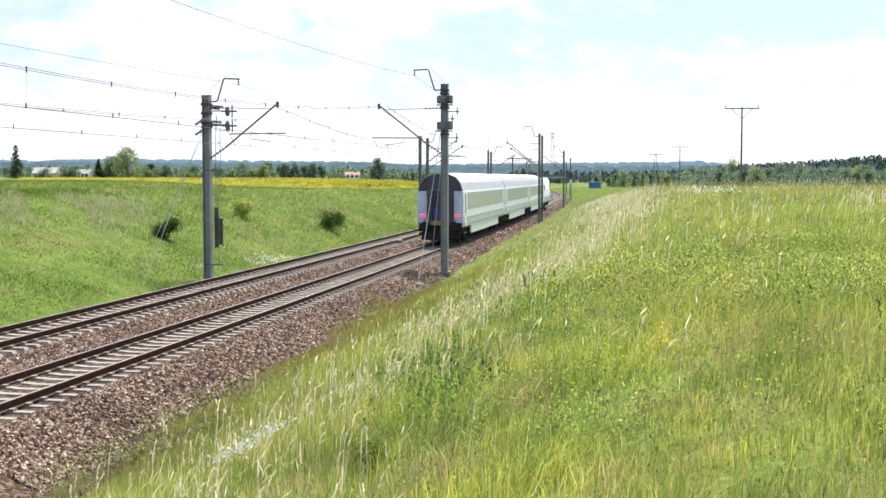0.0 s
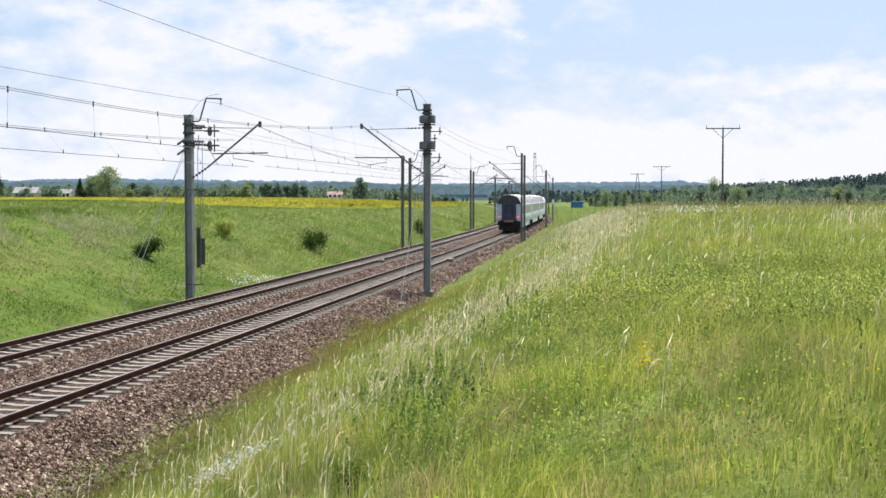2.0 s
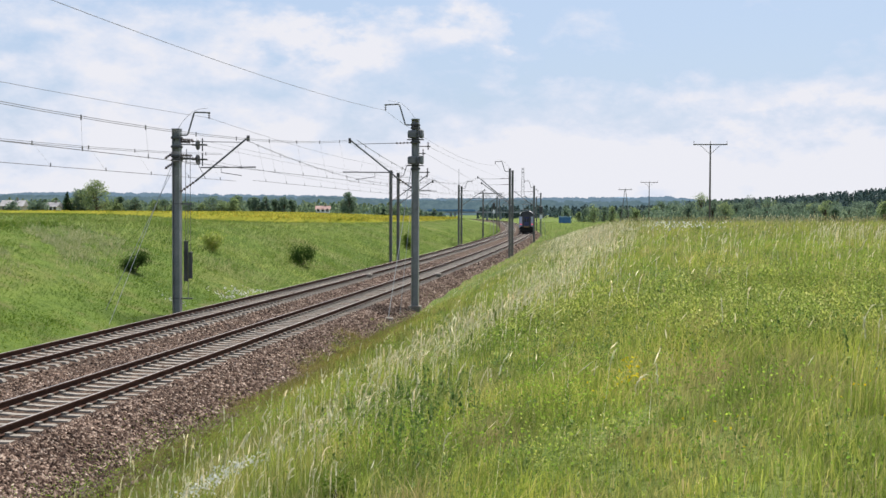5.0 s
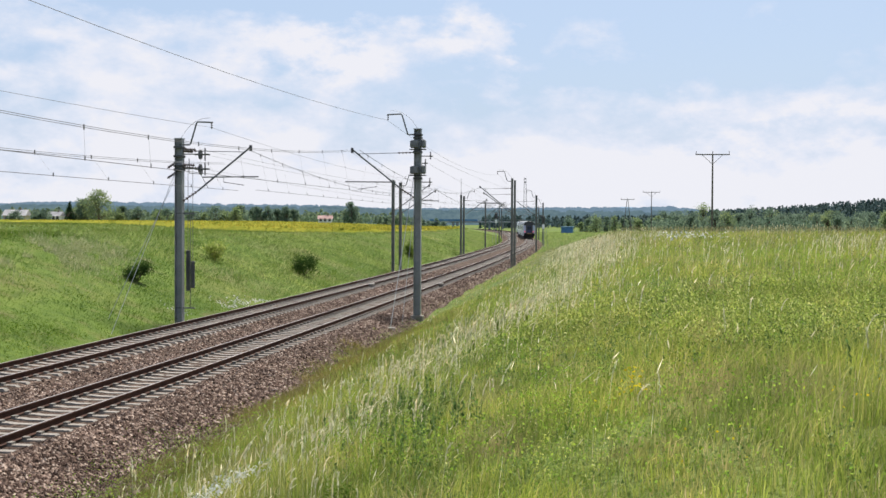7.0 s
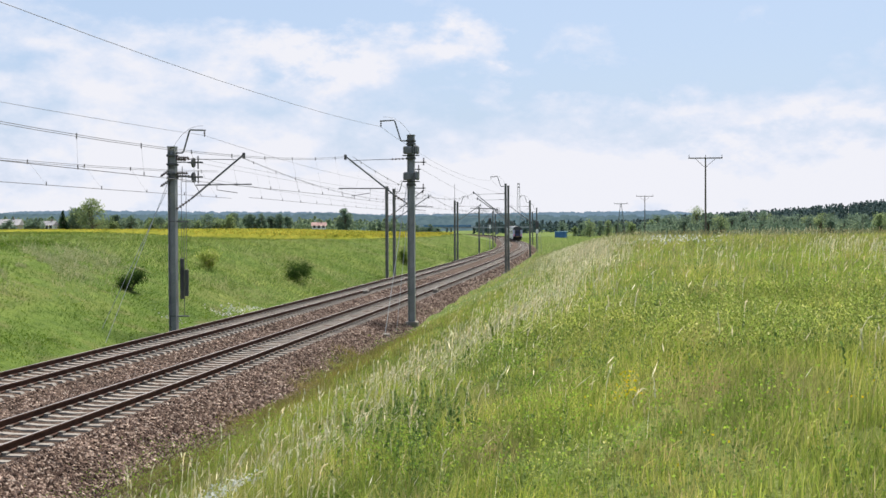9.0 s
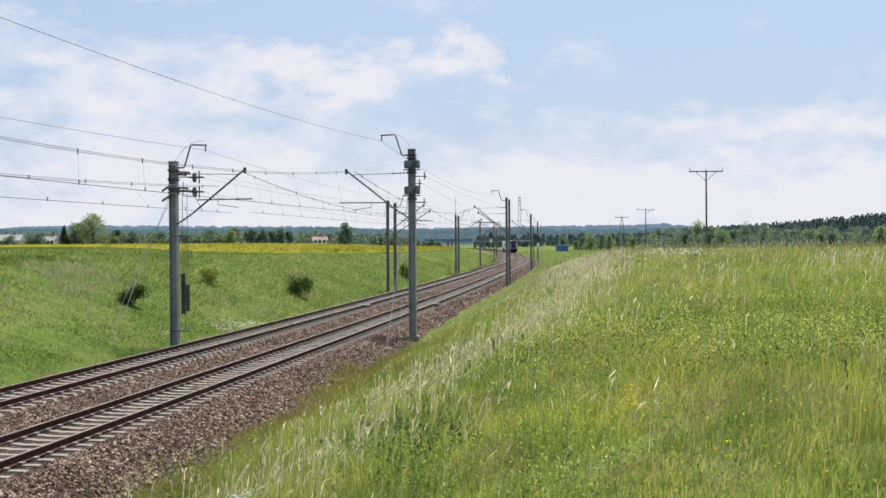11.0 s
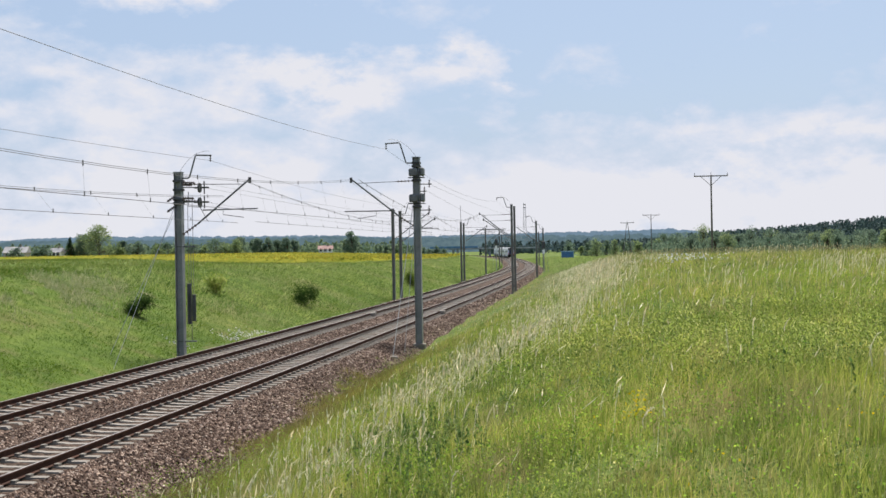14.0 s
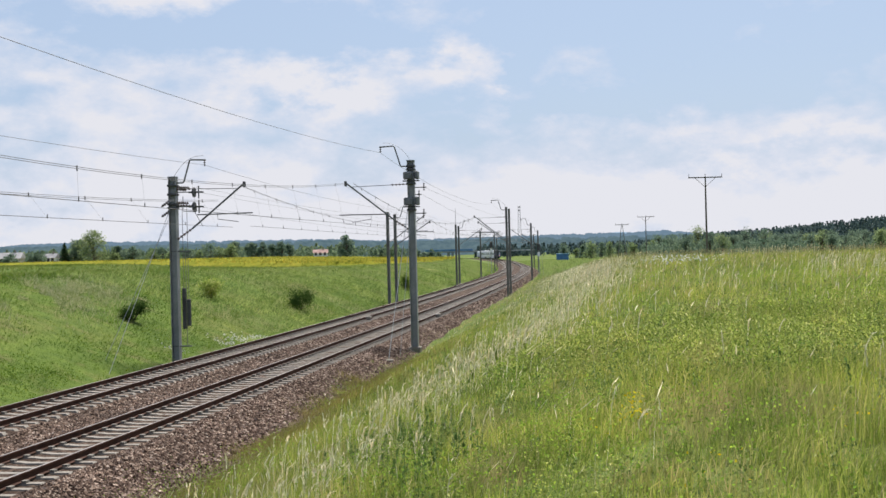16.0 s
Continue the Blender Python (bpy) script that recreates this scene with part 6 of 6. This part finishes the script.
def extrude(outline, y0, y1, caps=True):
    bm = bmesh.new()
    a, b = [bm.verts.new((x, y0, z)) for x, z in outline], [bm.verts.new((x, y1, z)) for x, z in outline]
    for i in range(len(outline)):
        j = (i + 1) % len(outline)
        bm.faces.new((a[i], a[j], b[j], b[i]))
    if caps:
        bm.faces.new(a[::-1])
        bm.faces.new(b)
    bmesh.ops.recalc_face_normals(bm, faces=bm.faces)
    return bm


def bogie(vehicle, y):
    bm = bmesh.new()
    for d in (-1, 1):
        box(bm, d * 1.02 - 0.09, d * 1.02 + 0.09, y - 1.7, y + 1.7, 0.42, 0.66, 0.03)
        for k in (-1.25, 1.25):
            box(bm, d * 1.06 - 0.13, d * 1.06 + 0.13, y + k - 0.2, y + k + 0.2, 0.28, 0.62, 0.03)
    box(bm, -0.95, 0.95, y - 0.3, y + 0.3, 0.4, 0.8, 0.04)
    bg = part("bogie", bm, MAT_UNDER, vehicle, "sooty black bogie")
    for k in (-1.25, 1.25):
        bm = bmesh.new()
        for d in (-1, 1):
            tube(bm, [(d * 0.68, y + k, 0.46), (d * 0.81, y + k, 0.46)], 0.46, 18)
        tube(bm, [(-0.7, y + k, 0.46), (0.7, y + k, 0.46)], 0.08, 8)
        part("wheelset", bm, MAT_UNDER, bg)


def coach(rear):
    L = 13.0
    thing = tagged(new("passenger_coach"), "white passenger coach with a tinted window band" + (" and red tail lights" if rear else ", coupled in the train"), "coach", "coaches of the train")
    hull = [(-x, z) for x, z in SIDE[::-1]] + SIDE
    part("body", extrude(hull, -L, L), MAT_COACH, thing, "white painted side walls")
    roof = [(x, z) for x, z in TOP] + [(-x, z) for x, z in TOP[-2::-1]]
    part("roof", extrude(roof, -L - 0.02, L + 0.02), MAT_ROOF, thing, "silver-white arched roof")
    rib = None
    for i in range(24):
        if rib is None:
            bm = tube(bmesh.new(), [(x, 0, z + 0.006) for x, z in roof], 0.012, 4)
            rib = part("roof_rib", bm, MAT_ROOF, thing)
            rib.location.y = -L + 1.0
        else:
            ob = new("roof_rib", rib.data)
            ob.parent, ob.location.y = thing, -L + 1.0 + i * 1.04
    for d in (-1, 1):
        part("window_band", box(bmesh.new(), d * 1.405 if d > 0 else -1.418, 1.418 if d > 0 else -1.405, -L + 1.9, L - 1.9, 1.95, 2.92, 0.004), MAT_PANE, thing, "tinted glass window band, reflected sky put into its pale tone")
        for i in range(11):
            y = -L + 2.9 + i * 2.02
            part("window", box(bmesh.new(), min(d * 1.416, d * 1.424), max(d * 1.416, d * 1.424), y - 0.62, y + 0.62, 2.02, 2.86, 0.002), MAT_PANE, thing)
        part("stripe", box(bmesh.new(), min(d * 1.410, d * 1.418), max(d * 1.410, d * 1.418), -L, L, 1.46, 1.52), MAT_BAND, thing, "thin grey stripe")
        part("skirt", box(bmesh.new(), min(d * 1.22, d * 1.32), max(d * 1.22, d * 1.32), -L + 4.6, L - 4.6, 0.45, 0.97, 0.02), MAT_COACH, thing)
        for e in (-1, 1):
            y = e * (L - 1.0)
            door = part("door", box(bmesh.new(), min(d * 1.40, d * 1.420), max(d * 1.40, d * 1.420), y - 0.42, y + 0.42, 1.0, 3.0, 0.004), MAT_COACH, thing)
            part("door_window", box(bmesh.new(), min(d * 1.415, d * 1.427), max(d * 1.415, d * 1.427), y - 0.2, y + 0.2, 1.75, 2.85, 0.004), MAT_GLASS, door)
            part("step", box(bmesh.new(), min(d * 1.0, d * 1.4), max(d * 1.0, d * 1.4), y - 0.45, y + 0.45, 0.55, 0.62), MAT_UNDER, thing)
    bm = box(bmesh.new(), -1.25, 1.25, -L, L, 0.78, 0.97, 0.02)
    for y0, y1 in ((-5.5, -2.5), (-1.8, 1.2), (2.0, 5.0)):
        box(bm, -1.15, 1.15, y0, y1, 0.4, 0.8, 0.04)
    part("underframe", bm, MAT_UNDER, thing)
    bogie(thing, -9.5)
    bogie(thing, 9.5)
    for e in (-1, 1):
        y = e * L
        lo, hi = sorted((y, y + e * 0.035))
        end = part("end_wall", extrude([(x * 0.985, z - 0.03) for x, z in TOP] + [(-x * 0.985, z - 0.03) for x, z in TOP[-2::-1]], lo, hi), MAT_DARKEND, thing, "dark grey upper end wall")
        lo, hi = sorted((y, y + e * 0.03))
        part("end_panel_middle", box(bmesh.new(), -0.82, 0.82, lo, hi, 0.95, 3.06), MAT_DARKEND, thing)
        for d in (-1, 1):
            part("end_panel", box(bmesh.new(), min(d * 0.82, d * 1.385), max(d * 0.82, d * 1.385), lo, hi, 1.2, 3.0, 0.01), MAT_ENDBLUE, thing, "pale blue-grey end panel")
            bm = box(bmesh.new(), d * 0.62 - 0.14, d * 0.62 + 0.14, *sorted((y + e * 0.03, y + e * 0.30)), 1.1, 3.05, 0.05)
            part("gangway_bellows", bm, MAT_DARKEND, thing, "black rubber gangway seal")
            bm = tube(bmesh.new(), [(d * 0.875, y, 1.05), (d * 0.875, y + e * 0.5, 1.05)], 0.10, 10)
            tube(bm, [(d * 0.875, y + e * 0.5, 1.05), (d * 0.875, y + e * 0.56, 1.05)], 0.25, 14)
            part("buffer", bm, MAT_UNDER, thing, "black round buffer")
            if rear and e < 0:
                part("tail_lamp", box(bmesh.new(), d * 1.05 - 0.15, d * 1.05 + 0.15, y - 0.075, y - 0.02, 1.57, 1.68, 0.02), MAT_TAIL, thing, "glowing red tail light")
                part("hand_rail", tube(bmesh.new(), [(d * 0.95, y - 0.1, 1.0), (d * 0.95, y - 0.1, 1.45)], 0.02, 6), MAT_UNDER, thing)
        bm = box(bmesh.new(), -0.76, 0.76, *sorted((y + e * 0.03, y + e * 0.28)), 2.95, 3.15, 0.05)
        part("gangway_top", bm, MAT_DARKEND, thing)
        door = part("gangway_door", box(bmesh.new(), -0.48, 0.48, *sorted((y + e * 0.03, y + e * 0.07)), 1.3, 2.98, 0.01), MAT_DOORBLUE, thing, "dark blue gangway door")
        for d in (-1, 1):
            part("door_window", box(bmesh.new(), d * 0.22 - 0.15, d * 0.22 + 0.15, *sorted((y + e * 0.068, y + e * 0.08)), 2.05, 2.7, 0.01), MAT_GLASS, door)
        part("step_plate", box(bmesh.new(), -0.52, 0.52, *sorted((y + e * 0.03, y + e * 0.36)), 1.08, 1.32, 0.01), MAT_OCHRE, thing, "ochre footplate under the door")
        part("buffer_beam", box(bmesh.new(), -1.32, 1.32, *sorted((y - e * 0.1, y + e * 0.06)), 0.72, 1.2, 0.02), MAT_UNDER, thing)
        bm = tube(bmesh.new(), [(0, y, 1.0), (0, y + e * 0.3, 0.95), (0, y + e * 0.38, 0.55)], 0.06, 8)
        part("coupling", bm, MAT_UNDER, thing)
        for x in (-0.3, 0.28, 0.4):
            part("brake_hose", tube(bmesh.new(), [(x, y, 0.95), (x, y + e * 0.25, 0.75), (x, y + e * 0.2, 0.35)], 0.03, 6), MAT_UNDER, thing)
        bm = box(bmesh.new(), -1.15, 1.15, *sorted((y - e * 0.6, y - e * 0.02)), 0.22, 0.98, 0.05)
        part("end_apron", bm, MAT_UNDER, thing)
    return thing


def locomotive():
    L = 8.7
    thing = tagged(new("locomotive"), "white and grey electric locomotive at the head of the train", "locomotive")
    prof = [(-1.42, 0.9), (1.42, 0.9), (1.45, 1.6), (1.40, 2.5), (1.25, 3.45), (0.95, 3.75), (-0.95, 3.75), (-1.25, 3.45), (-1.40, 2.5), (-1.45, 1.6)]
    bm = extrude(prof, -L + 1.0, L - 1.0)
    part("body", bm, MAT_COACH, thing)
    for e in (-1, 1):
        bm = bmesh.new()
        a = [bm.verts.new((x, e * (L - 1.0), z)) for x, z in prof]
        b = [bm.verts.new((x * 0.9, e * (L - 0.05 - 0.55 * max(0, z - 1.9)), min(z, 3.4))) for x, z in prof]
        for i in range(10):
            bm.faces.new((a[i], a[(i + 1) % 10], b[(i + 1) % 10], b[i]))
        bm.faces.new(b)
        bmesh.ops.recalc_face_normals(bm, faces=bm.faces)
        cab = part("cab", bm, MAT_COACH, thing)
        part("windscreen", box(bmesh.new(), -1.0, 1.0, *sorted((e * (L - 0.85), e * (L - 0.35))), 2.35, 3.05, 0.03), MAT_GLASS, cab)
        for d in (-1, 1):
            part("side_window", box(bmesh.new(), min(d * 1.33, d * 1.43), max(d * 1.33, d * 1.43), *sorted((e * (L - 2.1), e * (L - 1.3))), 2.2, 2.9, 0.02), MAT_GLASS, cab)
            bm = tube(bmesh.new(), [(d * 0.875, e * (L - 0.4), 1.05), (d * 0.875, e * (L + 0.4), 1.05)], 0.12, 10)
            tube(bm, [(d * 0.875, e * (L + 0.4), 1.05), (d * 0.875, e * (L + 0.46), 1.05)], 0.25, 12)
            part("buffer", bm, MAT_UNDER, thing)
        y = e * 4.6
        bm = bmesh.new()
        for d in (-1, 1):
            tube(bm, [(d * 0.5, y, 3.95), (d * 0.45, y - e * 1.1, 4.35), (d * 0.6, y, 4.45 if e > 0 else 5.6)], 0.035, 6)
        tube(bm, [(-0.85, y, 4.47 if e > 0 else 5.66), (0.85, y, 4.47 if e > 0 else 5.66)], 0.05, 6)
        box(bm, -0.7, 0.7, y - 0.9, y + 0.9, 3.75, 3.95, 0.04)
        part("pantograph", bm, MAT_IRON, thing, "dark pantograph, raised or folded")
        bogie(thing, e * 5.0)
    part("lower_band", box(bmesh.new(), -1.455, 1.455, -L + 1.2, L - 1.2, 0.92, 1.5, 0.01), MAT_BAND, thing)
    part("underframe", box(bmesh.new(), -1.2, 1.2, -L + 0.3, L - 0.3, 0.45, 0.95, 0.05), MAT_UNDER, thing)
    return thing


rape_field()
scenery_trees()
far_woods()
far_hills()
utility_pole(34.92, 158.0, 13.14, 2.2)
utility_pole(56.42, 330.0, 12.49, 2.3)
frame_pylon(65.05, 430.0, 12.4)
lattice_tower(87.0, 1300.0, 51.9)
hut()
buildings()
bush(-9.96, 87.0, 1.6, 1.6, MAT_BUSH, "round dark green bush on the cutting slope", 5, 0.09, 1900)
bush(-15.42, 61.0, 1.2, 1.1, MAT_BUSH, "dark green bush on the slope beside a stay wire", 6, 0.075, 1600)
bush(-14.72, 78.0, 1.4, 1.4, MAT_HERB, "light green bush high on the slope", 7, 0.10, 1300)
bush(-3.62, 133.5, 1.5, 1.9, MAT_FIELD, "green shrub at the foot of a mast", 8, 0.16, 700)
bush(-0.8, 9.3, 0.26, 0.34, MAT_SLOPEWEED, "dark leafy weed standing in the meadow grass", 9, 0.022, 500)

train = [coach(True), coach(False), coach(False), locomotive()]
for vehicle in train:
    vehicle.scale = (1.04, 1.0, 1.10)
TRAIN_AHEAD = [13.56, 40.0, 66.4, 89.1]      # centres, from the train's rear end
TRAIN_AT, TRAIN_SPEED = 67.3, 32.5
DRIFT_T, DRIFT = [0.0, 0.5, 1.0, 1.5, 2.0, 3.0, 4.0, 16.0], [-2.4, -0.4, 1.0, 1.5, 1.5, 0.8, 0.3, 0.3]     # the train's small lead on an even pace


def motions():
    for thing, ahead in zip(train, TRAIN_AHEAD):
        rows = []
        for i in range(33):
            t = i * 0.5
            s = TRAIN_AT + TRAIN_SPEED * t + np.interp(t, DRIFT_T, DRIFT) + ahead
            rows.append((t, line_pose(s)))
        walk(thing, rows)


motions()
